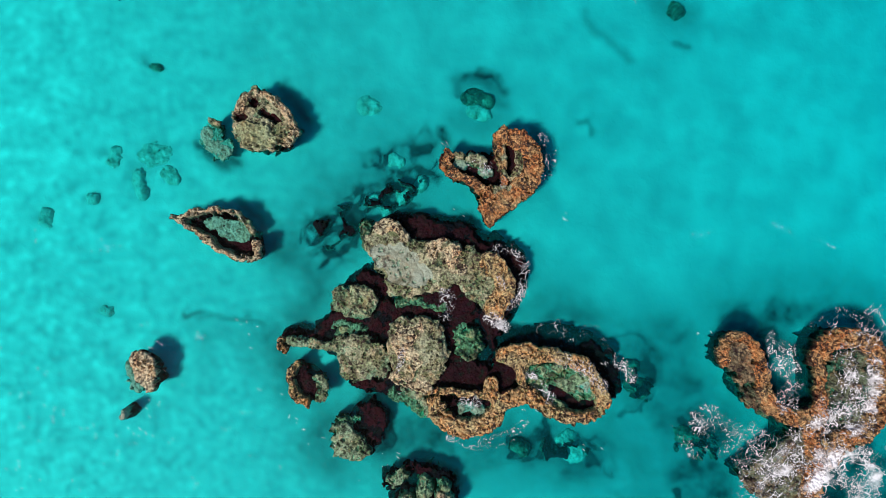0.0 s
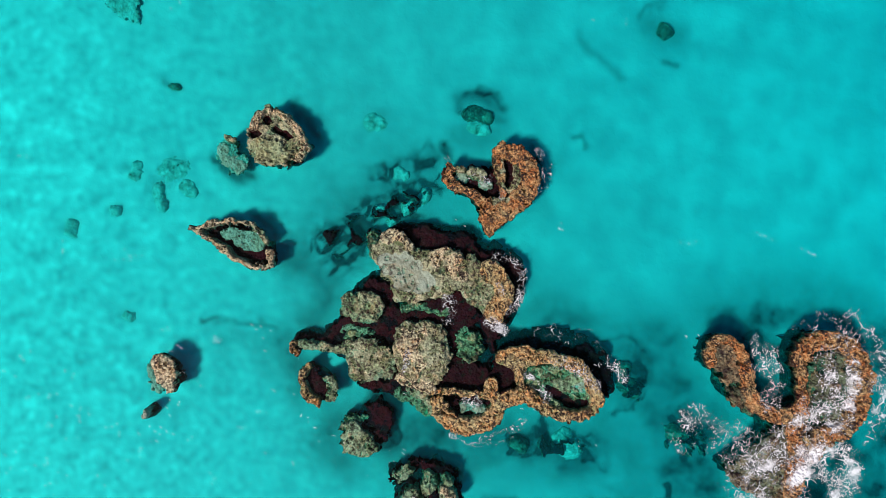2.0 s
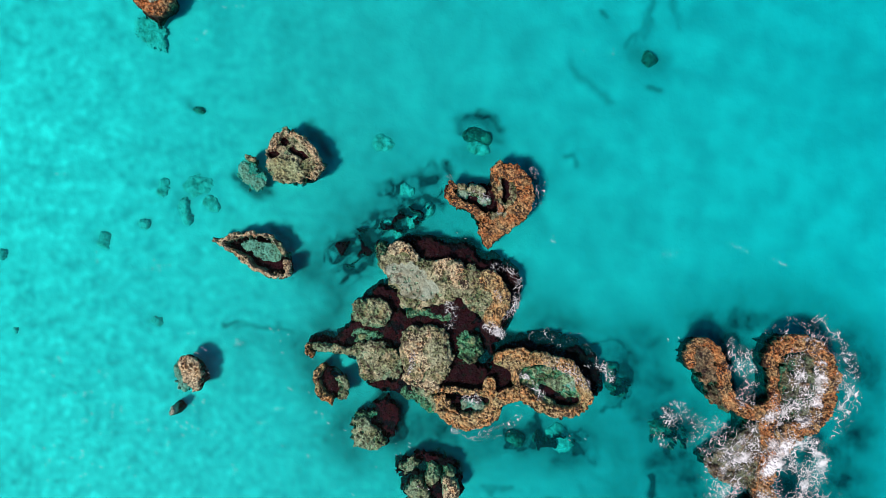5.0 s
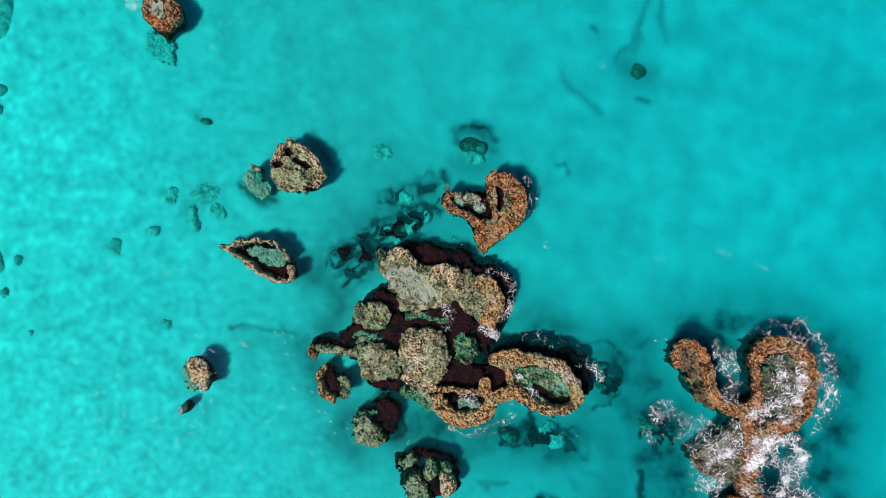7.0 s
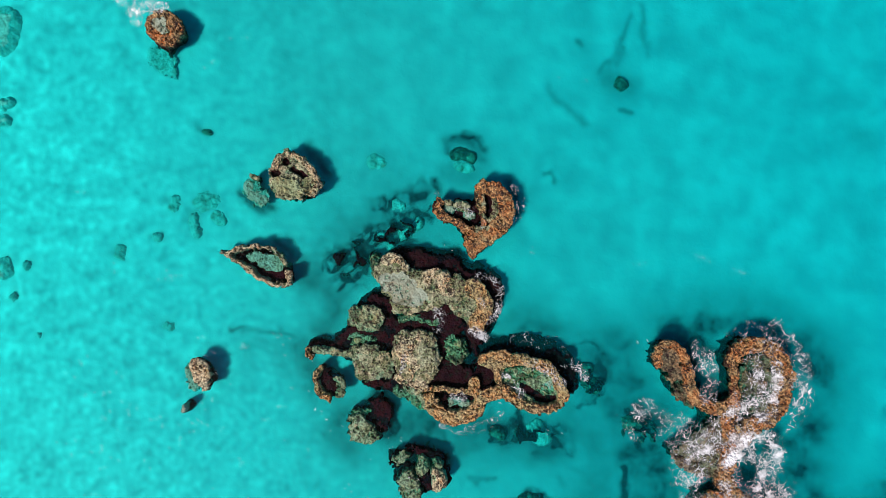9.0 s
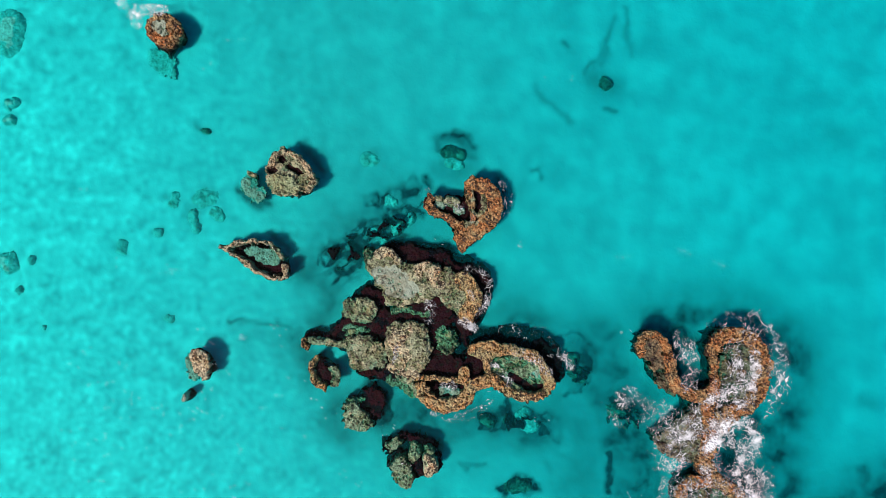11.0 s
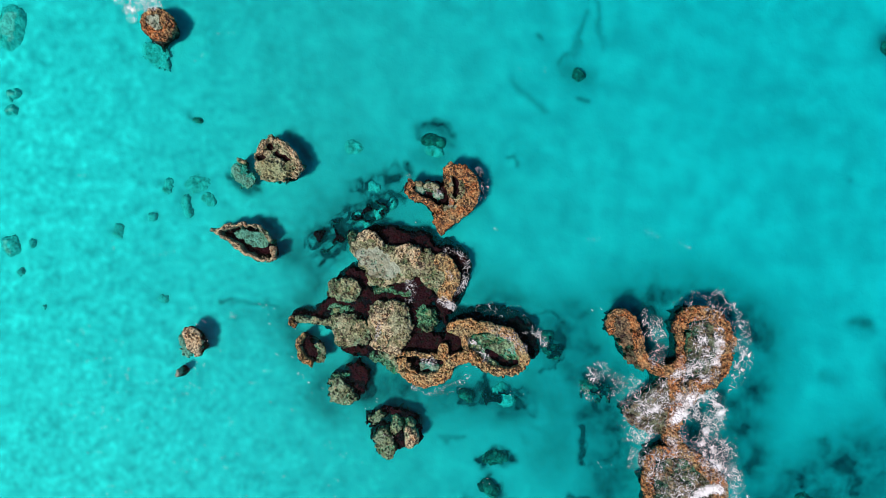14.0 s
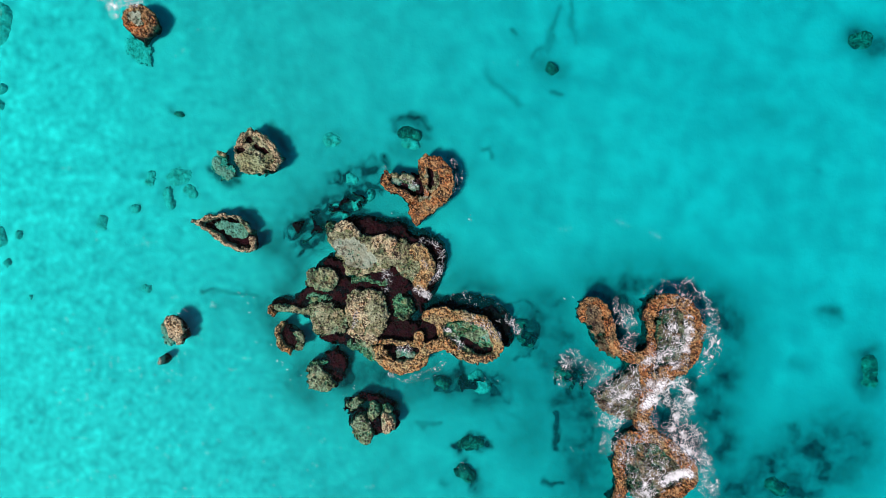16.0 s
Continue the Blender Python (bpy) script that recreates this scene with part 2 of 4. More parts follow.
def water_material(name, tint, surface=False, murk=0.0):
    """A tinted clear sheet with some cloudy sediment; the surface also mirrors the sky."""
    m, t, out, place = material(name)
    clear = t.nodes.new("ShaderNodeBsdfTransparent")
    clear.inputs[0].default_value = (*tint, 1)
    both = t.nodes.new("ShaderNodeMixShader")
    t.links.new(clear.outputs[0], both.inputs[1])
    t.links.new(both.outputs[0], out.inputs["Surface"])
    if not surface:
        cloud = t.nodes.new("ShaderNodeBsdfDiffuse")
        split, far = t.nodes.new("ShaderNodeSeparateXYZ"), t.nodes.new("ShaderNodeMapRange")
        t.links.new(place, split.inputs[0])
        far.inputs["From Min"].default_value, far.inputs["From Max"].default_value = -45, 45
        t.links.new(split.outputs["X"], far.inputs["Value"])
        # deeper, clearer, bluer open water to the east
        east = tuple(min(1.0, c * k) for c, k in zip(tint, (0.66, 1.015, 1.022)))
        t.links.new(ramp(t, far.outputs[0], [(0.40, tint), (0.95, east)]), clear.inputs[0])
        t.links.new(ramp(t, far.outputs[0], [(0.1, (0.02, 0.59, 0.61)), (0.9, (0.01, 0.53, 0.68))]), cloud.inputs[0])
        t.links.new(ramp(t, noise_tex(t, place, 0.12, 4, 0.55, 0.5), [(0.3, (murk * 0.7,)), (0.7, (murk * 1.3,))]), both.inputs[0])
        t.links.new(cloud.outputs[0], both.inputs[2])
        return m
    bump = t.nodes.new("ShaderNodeBump")
    bump.inputs["Strength"].default_value, bump.inputs["Distance"].default_value = 1.0, 0.10
    t.links.new(noise_tex(t, place, 1.1, 4, 0.6, 0.3), bump.inputs["Height"])
    gloss = t.nodes.new("ShaderNodeBsdfGlossy")
    gloss.inputs["Roughness"].default_value = 0.42
    t.links.new(bump.outputs[0], gloss.inputs["Normal"])
    fresnel = t.nodes.new("ShaderNodeFresnel")
    fresnel.inputs["IOR"].default_value = 1.33
    t.links.new(bump.outputs[0], fresnel.inputs["Normal"])
    calm = t.nodes.new("ShaderNodeMath")
    calm.operation, calm.inputs[1].default_value = "MULTIPLY", 0.06
    t.links.new(fresnel.outputs[0], calm.inputs[0])
    t.links.new(calm.outputs[0], both.inputs[0])
    t.links.new(gloss.outputs[0], both.inputs[2])
    return m


def foam_material():
    m, t, out, place = material("white_sea_foam")
    density = t.nodes.new("ShaderNodeAttribute")
    density.attribute_name = "foam_cover"
    s = t.nodes.new("ShaderNodeBsdfDiffuse")
    s.inputs[0].default_value = (0.90, 0.86, 0.93, 1)
    clear = t.nodes.new("ShaderNodeBsdfTransparent")
    both = t.nodes.new("ShaderNodeMixShader")
    t.links.new(density.outputs["Fac"], both.inputs[0])
    t.links.new(clear.outputs[0], both.inputs[1])
    t.links.new(s.outputs[0], both.inputs[2])
    t.links.new(both.outputs[0], out.inputs["Surface"])
    return m


SAND, FOAM = sand_material(), foam_material()

# ------------------------------------------------------------------ seabed and water


def sheet(name, step, reach, far, height, cover=None, fine=0):
    near = np.arange(-reach, reach + step / 2, step)
    if fine:
        inner = np.arange(-fine, fine + 0.1, 0.2)
        near = np.r_[near[near < -fine - 0.1], inner, near[near > inner[-1] + 0.1]]
    out = reach + np.cumsum(step * 1.35 ** np.arange(1, 40))
    out = out[out < far]
    axis = np.r_[-out[::-1], near, out]
    x, y = np.meshgrid(axis, axis)
    z = height(x, y)
    grown = cover(x, y).ravel() if cover else None
    return grid_mesh(name, np.stack([x, y, z], -1).reshape(-1, 3), cells(len(axis), len(axis)), grown, "weed_and_shade_cover")


weed_and_shade_beds = []


def weed_bed(label, zones):
    """Notes a bed of weed on the sand, some with wall shade painted in: strokes of (strength, width, points)."""
    weed_and_shade_beds.append((label, zones))


weed_bed("dark weed tufts and rubble on the sand beside the slab reef", [
    (0.85, 1.6, ((-8.1, 4.7), (-5.1, 5.8), (-1.6, 7.7))),
    (0.85, 1.5, ((-12.1, 2.3), (-10.0, 3.6), (-8.6, 0.4), (-11.1, -0.7))),
    (0.7, 0.93, ((-5.1, 4.1), (-1.3, 3.1), (2.5, 2.5))),
    (0.7, 0.62, ((0.0, 11.7), (0.6, 9.8))),
    (0.75, 1.5, ((-6.5, 8.0), (-3.5, 8.9), (-1.5, 9.6))),
    (0.5, 2.9, ((-11.0, 4.5), (-3.5, 6.6))),
])
weed_bed("thin curved strand of dark weed on pale sand", [
    (0.48, 0.30, ((-24.6, -6.2), (-20.8, -6.5), (-18.1, -6.7), (-16.6, -7.6))),
    (0.22, 1.45, ((-22.4, -8.0), (-18.1, -8.6))),
])
weed_bed("dark weed beds on the sand below the ring reef", [
    (0.99, 0.7, ((9.6, -17.6), (10.1, -19.2), (9.4, -20.2))),
    (0.99, 0.7, ((13.2, -18.2), (13.8, -19.8), (15.2, -20.8))),
    (0.66, 1.24, ((7.1, -18.6), (9.5, -18.1), (12.0, -18.9))),
    (0.8, 0.83, ((13.3, -18.9), (15.0, -18.9))),
    (0.6, 0.36, ((15.0, -19.4), (16.6, -21.3))),
    (0.6, 2.32, ((6.3, -18.9), (15.0, -19.4))),
    (0.5, 1.14, ((-5.1, -14.1), (-2.1, -15.9))),
    (0.4, 1.14, ((-7.8, -14.3), (-5.1, -15.1))),
])
weed_bed("dark weed beds on the sand east of the ring reef", [
    (0.66, 0.93, ((17.7, -10.8), (20.1, -11.6), (20.6, -13.5), (18.2, -15.1))),
    (0.6, 0.36, ((16.3, -8.7), (18.7, -8.0), (20.4, -9.4), (21.0, -11.3))),
    (0.55, 2.58, ((17.7, -12.9), (19.8, -14.0))),
])
weed_bed("dark weed beds beside the foam-washed reef", [
    (0.68, 1.90, ((23.4, -17.1), (24.6, -19.8))),
    (1.0, 0.44, ((22.6, -23.5), (23.0, -25.4), (22.7, -27.9))),
    (0.35, 2.78, ((25.3, -23.9), (26.7, -27.8))),
    (0.3, 2.93, ((24.5, -20.1), (26.8, -20.2))),
    (0.8, 0.51, ((20.6, -32.4), (22.0, -33.2))),
])
weed_bed("star-shaped dark weed bed on deep sand", [
    (0.68, 1.02, ((55.2, -25.8), (55.1, -32.3))),
    (0.68, 1.02, ((48.7, -33.2), (54.0, -32.2), (59.3, -33.2))),
    (0.66, 0.95, ((59.3, -27.0), (61.0, -28.9), (62.5, -30.8))),
    (0.66, 1.90, ((52.5, -34.3), (57.8, -35.3))),
    (0.42, 4.39, ((54.0, -31.1), (60.8, -30.4))),
    (0.5, 0.88, ((59.5, -10.1), (61.0, -10.5))),
    (0.3, 1.02, ((55.3, -17.3), (56.8, -17.6))),
    (0.22, 1.46, ((51.4, 17.0), (52.6, 16.7))),
    (0.4, 0.44, ((58.8, 8.8), (59.1, 8.6))),
])
weed_bed("dark weed strands round a sunken boulder", [
    (0.35, 0.36, ((21.3, 24.3), (22.9, 28.9), (23.6, 31.3))),
    (0.3, 0.36, ((25.2, 32.7), (25.5, 28.9), (25.8, 26.5))),
    (0.3, 0.44, ((13.8, 22.4), (15.8, 20.4), (18.1, 18.1))),
    (0.4, 1.45, ((21.5, 23.7), (23.4, 22.9))),
    (0.42, 0.4, ((20.4, 24.2), (20.7, 25.4), (21.6, 25.6))),
    (0.42, 0.45, ((22.3, 25.6), (22.8, 27.4))),
    (0.5, 0.36, ((22.6, 19.8), (23.5, 19.6))),
    (0.5, 0.44, ((17.6, 28.1), (18.0, 27.9))),
])
weed_bed("faint weed line curving over pale sand", [
    (0.4, 0.26, ((12.7, 12.2), (13.8, 12.8), (14.5, 11.9), (14.1, 10.8))),
])
weed_bed("scattered dark weed strands on the sand", [
    (0.5, 0.37, ((4.0, -24.1), (5.5, -24.9), (6.9, -24.6))),
    (0.42, 0.29, ((15.8, -23.4), (17.3, -24.2), (18.6, -24.6))),
    (0.4, 0.44, ((7.1, -32.5), (7.4, -33.0))),
    (0.4, 0.73, ((16.6, -20.0), (18.1, -20.8), (18.5, -22.3))),
    (0.4, 0.44, ((14.6, -24.6), (15.4, -26.1))),
])
weed_bed("faint weed patches round sunken boulders", [
    (0.35, 1.24, ((-28.7, 7.7), (-26.8, 9.7))),
    (0.3, 0.72, ((-32.2, 9.3), (-31.4, 8.8))),
    (0.6, 0.72, ((1.3, 15.7), (3.0, 16.2), (5.2, 15.4), (5.5, 13.9))),
    (0.35, 1.55, ((1.9, 12.6), (4.7, 12.3))),
    (0.3, 0.93, ((-7.8, 13.6), (-6.5, 14.2))),
    (0.4, 0.57, ((-28.0, 17.9), (-27.4, 17.5))),
    (0.3, 0.62, ((-38.4, 3.2), (-37.9, 3.6))),
    (0.3, 0.52, ((-33.9, 4.9), (-33.4, 5.0))),
    (0.3, 0.62, ((-32.6, -6.0), (-32.0, -5.9))),
    (0.35, 0.52, ((-29.2, 6.6), (-28.8, 6.3))),
])
weed_bed("thin brown weed dusting the sand south of the reefs", [
    (0.6, 3.36, ((-10.0, -18.3), (-1.3, -17.5), (-1.3, -17.5), (6.3, -18.9), (14.4, -20.0))),
    (0.42, 2.32, ((-16.5, -8.6), (-13.2, -14.0))),
])
weed_bed("thin brown weed dusting the deep sand between the reefs", [
    (0.5, 3.10, ((10.6, -6.4), (18.2, -9.7))),
    (0.6, 2.84, ((22.0, -10.8), (23.9, -19.4))),
])
weed_bed("thin weed film on the sand west of the slab reef", [
    (0.45, 2.48, ((-15.4, 1.2), (-12.1, -3.2), (-13.2, -6.4))),
    (0.3, 2.58, ((-1.3, 4.4), (-4.6, 9.8))),
])
weed_bed("dark silty sand and weed round the foam-washed reef", [
    (0.38, 3.66, ((27.4, -6.5), (33.8, -4.3), (41.4, -5.2), (45.5, -10.5))),
    (0.64, 4.39, ((45.5, -10.5), (44.6, -19.6), (44.2, -28.7), (46.4, -34.8))),
    (0.38, 4.0, ((17.0, -17.5), (21.0, -22.0), (19.0, -27.0))),
    (0.68, 3.0, ((30.2, -9.5), (31.8, -12.5))),
    (0.68, 2.6, ((27.0, -16.5), (25.6, -20.5), (27.4, -25.0))),
    (0.68, 3.0, ((41.0, -16.5), (39.5, -21.5), (40.5, -25.5), (42.8, -29.5))),
    (0.68, 4.03, ((20.9, -10.2), (23.8, -17.1), (26.0, -25.5), (26.7, -33.1))),
    (0.68, 5.6, ((50.2, -33.3), (61.6, -28.9))),
])
# dark weed that also paints the reef's shadow band onto the sand
weed_bed("dark red-brown weed and painted shade below the walls of the ring reef", [
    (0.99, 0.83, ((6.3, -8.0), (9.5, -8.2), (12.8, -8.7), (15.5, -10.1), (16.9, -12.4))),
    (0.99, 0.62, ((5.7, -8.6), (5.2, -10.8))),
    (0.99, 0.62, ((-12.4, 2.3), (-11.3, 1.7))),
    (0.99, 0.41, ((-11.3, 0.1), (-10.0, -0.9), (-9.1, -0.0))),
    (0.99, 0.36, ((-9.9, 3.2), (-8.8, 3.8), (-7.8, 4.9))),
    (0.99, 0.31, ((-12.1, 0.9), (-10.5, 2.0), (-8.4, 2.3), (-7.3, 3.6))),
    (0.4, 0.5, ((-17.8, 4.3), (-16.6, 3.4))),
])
# weed colour here also deepens the shadow round the reef walls
weed_bed("dark weed and painted shade below the walls of the foam-washed reef", [
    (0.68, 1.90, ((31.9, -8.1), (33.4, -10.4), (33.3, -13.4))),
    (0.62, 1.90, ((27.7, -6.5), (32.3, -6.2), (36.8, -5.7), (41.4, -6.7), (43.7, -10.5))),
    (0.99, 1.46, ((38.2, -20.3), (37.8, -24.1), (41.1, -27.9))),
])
# darkens the sand where the sunken rock's shadow falls, besides weed
weed_bed("dark weed and painted shade in the lee of the sunken rock", [
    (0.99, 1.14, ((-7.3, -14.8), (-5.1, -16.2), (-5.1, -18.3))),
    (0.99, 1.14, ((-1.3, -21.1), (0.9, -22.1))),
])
# cast shadows of the single rocks, darkened in the sand colour
weed_bed("shade painted on the sand in the lee of the standing reef rocks", [
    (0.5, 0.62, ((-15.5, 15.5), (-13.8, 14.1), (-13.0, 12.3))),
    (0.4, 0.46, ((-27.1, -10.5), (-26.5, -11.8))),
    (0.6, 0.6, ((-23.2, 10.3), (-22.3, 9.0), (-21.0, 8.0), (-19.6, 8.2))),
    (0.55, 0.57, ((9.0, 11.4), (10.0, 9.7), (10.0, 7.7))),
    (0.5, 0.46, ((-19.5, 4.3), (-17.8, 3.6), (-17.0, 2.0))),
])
weed_bed("dark red-brown weed strands among the rubble beside the slab reef", [
    (0.98, 0.32, ((-13.0, 2.0), (-12.6, 2.5), (-11.9, 2.6), (-11.3, 2.1), (-11.2, 1.4), (-11.6, 0.9), (-12.4, 0.9), (-12.9, 1.3), (-13.0, 2.0))),
    (0.98, 0.32, ((-9.5, 2.9), (-8.4, 3.7), (-7.3, 2.8))),
    (0.98, 0.39, ((-6.3, 6.3), (-6.7, 5.0), (-7.0, 3.7))),
    (0.98, 0.52, ((-5.9, 5.3), (-5.5, 5.0))),
    (0.75, 0.20, ((-4.4, 4.9), (-2.7, 6.7), (-0.7, 8.5))),
    (0.75, 0.28, ((-13.6, 0.9), (-13.3, 2.1), (-12.1, 3.6))),
    (0.98, 0.32, ((-11.4, 0.1), (-10.8, -0.7), (-9.8, -0.7), (-9.1, 0.1))),
    (0.75, 0.28, ((-7.8, 5.0), (-7.2, 6.0), (-5.1, 6.7))),
    (0.75, 0.28, ((-5.1, 4.1), (-3.5, 4.5), (-2.1, 3.9))),
    (0.75, 0.23, ((-10.5, 2.5), (-9.7, 1.4), (-8.5, 0.5))),
    (0.75, 0.28, ((-0.0, 11.6), (0.3, 10.4))),
])
weed_bed("dark red-brown weed strands on the sand round the ring reef", [
    (0.98, 0.52, ((6.4, -18.5), (6.9, -19.3), (6.7, -20.1))),
    (0.98, 0.58, ((10.0, -16.7), (10.3, -18.3), (10.2, -19.5))),
    (0.98, 0.58, ((12.9, -18.1), (13.7, -19.2), (14.1, -20.5))),
    (0.75, 0.28, ((6.9, -20.1), (8.4, -20.5), (10.0, -19.9))),
    (0.75, 0.34, ((14.1, -20.5), (15.5, -20.9), (16.4, -21.7))),
    (0.98, 0.39, ((18.6, -10.8), (19.8, -11.1), (20.6, -11.9), (20.5, -13.5))),
    (0.75, 0.28, ((20.5, -13.5), (19.8, -14.8), (18.6, -15.5), (16.9, -15.9))),
    (0.75, 0.23, ((16.1, -8.7), (18.7, -8.2), (20.4, -9.4), (21.0, -11.2))),
    (0.75, 0.45, ((18.9, -14.7), (19.3, -15.4))),
])
weed_bed("dark weed strands on the sand west of the foam-washed reef", [
    (0.98, 0.64, ((22.7, -16.3), (24.4, -17.1), (25.2, -18.5))),
    (0.98, 0.55, ((22.6, -23.5), (23.0, -25.4), (22.7, -27.9))),
    (0.75, 0.40, ((20.6, -32.4), (22.0, -33.2), (23.3, -32.9))),
    (0.75, 0.56, ((26.0, -23.9), (26.9, -26.2))),
])
weed_bed("dark weed growing round the deep sunken boulders", [
    (0.98, 0.95, ((10.2, -30.0), (11.4, -31.8), (12.0, -33.4))),
    (0.98, 0.88, ((9.4, -27.7), (11.2, -26.8), (12.9, -27.6))),
    (0.68, 2.0, ((65.1, -16.8), (65.3, -20.6))),
    (0.68, 1.7, ((64.0, 27.1), (65.7, 25.4), (66.8, 26.3))),
    (0.8, 0.52, ((1.3, 15.3), (2.3, 16.5), (5.0, 16.3), (5.9, 15.0))),
    (0.6, 0.83, ((-6.7, -14.3), (-4.6, -15.9), (-5.1, -18.3), (-6.7, -19.4))),
])


def weed_and_shade_cover(x, y):
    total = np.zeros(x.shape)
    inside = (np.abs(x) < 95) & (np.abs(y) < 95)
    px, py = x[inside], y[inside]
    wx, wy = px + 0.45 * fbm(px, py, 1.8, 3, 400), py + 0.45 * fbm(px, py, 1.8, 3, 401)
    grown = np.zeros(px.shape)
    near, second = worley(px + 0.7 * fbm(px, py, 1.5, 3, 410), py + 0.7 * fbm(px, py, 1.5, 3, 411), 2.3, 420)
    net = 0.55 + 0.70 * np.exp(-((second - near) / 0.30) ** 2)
    for _, zones in weed_and_shade_beds:
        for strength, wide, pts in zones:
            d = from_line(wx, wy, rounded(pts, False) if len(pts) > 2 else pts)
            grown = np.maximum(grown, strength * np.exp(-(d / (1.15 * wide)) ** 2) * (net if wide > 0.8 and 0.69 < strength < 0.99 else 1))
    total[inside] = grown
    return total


def bed(x, y):
    """The sandy seabed, deepening to the east."""
    slope = SEABED - 1.0 * np.tanh((x - 5) / 30)
    return slope + 0.14 * fbm(x, y, 14, 3, 5) + 0.05 * fbm(x, y, 2.6, 2, 9)


ground = new("ground", sheet("ground", 0.6, 96, 2600, bed, weed_and_shade_cover, 44))
ground.data.materials.append(SAND)
tagged(ground, "pale rippled sand seabed under clear shallow water", "seabed", kind="structure")

water = new("water", sheet("water", 0.6, 96, 2600,
            lambda x, y: 0.025 * fbm(x, y, 5, 3, 21) + 0.012 * fbm(x, y, 1.3, 2, 25)))
water.data.materials.append(water_material("water_surface", (0.72, 0.98, 0.98), True))
tagged(water, "clear turquoise sea water with a gently rippled surface", "sea", kind="structure")
water.visible_shadow = False
for depth, tint, murk in ((-0.45, (0.50, 0.950, 0.950), 0.0), (-1.05, (0.26, 0.920, 0.935), 0.0), (-1.70, (0.20, 0.885, 0.915), 0.045)):
    deeper = new("deeper_water", sheet("deeper_water", 0.7, 70, 2600,
                 lambda x, y: depth + 0.15 * value_noise(x / 1.1, y / 1.1, 31) + 0.10 * value_noise(x / 3.7, y / 3.7, 33)))
    deeper.data.materials.append(water_material("deeper_water", tint, murk=murk))
    deeper.visible_shadow = False
    deeper.parent = water
    tagged(deeper, kind="structure")

# ------------------------------------------------------------------ reefs
KINDS = ("rim", "ledge", "basin", "dark", "weed", "boulder", "flank", "rubble")
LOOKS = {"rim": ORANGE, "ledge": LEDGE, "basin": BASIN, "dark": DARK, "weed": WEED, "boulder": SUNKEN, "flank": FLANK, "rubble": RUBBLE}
PART_LABELS = {"rim": "raised crusted rim", "ledge": "mottled reef top", "basin": "pale pool floor with sediment",
               "dark": "dark red-brown weed", "weed": "green weedy ledge", "flank": "steep dark side under water"}
PART_NAMES = {"rim": "rim", "ledge": "reef_top", "basin": "pool_floor", "dark": "weed_bed", "weed": "weed_ledge",
              "boulder": "boulder", "flank": "flank", "rubble": "rubble_patch"}
ROUGH = {"rim": 0.10, "ledge": 0.15, "basin": 0.14, "dark": 0.13, "weed": 0.45, "boulder": 0.16, "rubble": 0.10}
built = []


def reef_height(x, y, forms, seed):
    """The height of a reef over x, y, and which kind of surface lies there."""
    wx = x + 0.18 * fbm(x, y, 0.9, 4, seed)
    wy = y + 0.18 * fbm(x, y, 0.9, 4, seed + 50)
    lumps = fbm(x, y, 0.95, 4, seed + 90)
    head, _ = worley(x + 0.25 * lumps, y + 0.2 * fbm(x, y, 0.7, 2, seed + 9), 0.95, seed + 17)
    near, _ = worley(x + 0.1 * lumps, y + 0.1 * fbm(x, y, 0.5, 2, seed + 8), 0.34, seed)
    holes = smooth(0.22, 0.62, fbm(x, y, 0.6, 4, seed + 31)) * smooth(-0.35, 0.35, fbm(x, y, 2.3, 2, seed + 35))
    ragged = 0.45 * fbm(x, y, 0.9, 4, seed + 71)
    fringe = (0.27 * fbm(x, y, 0.50, 4, seed + 81) + 0.10 * value_noise(x / 0.15, y / 0.15, seed + 83)) * smooth(-0.7, 0.3, fbm(x, y, 2.5, 2, seed + 85))
    cup, _ = worley(x + 0.22 * fbm(x, y, 0.4, 3, seed + 41), y + 0.22 * fbm(x, y, 0.4, 3, seed + 42), 0.62, seed + 43)
    holes = np.maximum(holes, smooth(0.34, 0.14, cup) * smooth(0.0, 0.5, fbm(x, y, 1.4, 3, seed + 45)))
    grain = 0.20 * (0.42 - near) + 0.11 * (0.45 - head) + 0.08 * value_noise(x / 0.13, y / 0.13, seed + 5)
    floor_at = float(bed(np.array([forms[0][4][0][0]]), np.array([forms[0][4][0][1]]))[0])
    height = np.full(x.shape, -9.0)
    kind = np.full(x.shape, 6)
    edge = np.full(x.shape, 99.0)
    best = np.full(x.shape, -9.0)
    for number, (shape, what, top, wide, pts) in enumerate(forms):
        if shape == "pool":
            d = from_outline(wx, wy, pts)
            floor = top + 0.08 * lumps + 12 * np.maximum(d, 0)
            low = floor < height
            height = np.where(low, floor, height)
            kind = np.where(low | (d < 0.1), np.where(d + 1.6 * ragged < 0.06, 2, kind), kind)
            continue
        if shape == "pit":
            d = from_outline(wx, wy, pts) + 0.5 * fringe
            floor = top + 0.1 * lumps + 9 * np.maximum(d, 0)
            kind = np.where((floor < height) & (d < 0.05), 3, kind)
            height = np.minimum(height, floor)
            continue
        if shape == "ridge":
            d = from_line(wx, wy, pts) - wide
            d = d + {"rim": 0.75, "boulder": 0.5}.get(what, 0.9) * fringe * smooth(0.40, 0.05, d)
            crown = np.clip(1 + d / wide, 0, 1)
            z = top - 0.16 * crown ** 3
            if what == "rim":
                crack = np.exp(-((d + 0.30 + 0.14 * fbm(x, y, 0.9, 3, seed + 47)) / 0.055) ** 2) * smooth(-0.1, 0.25, fbm(x, y, 1.8, 3, seed + 48))
                z = top - 0.12 * crown ** 3 - 0.30 * crack
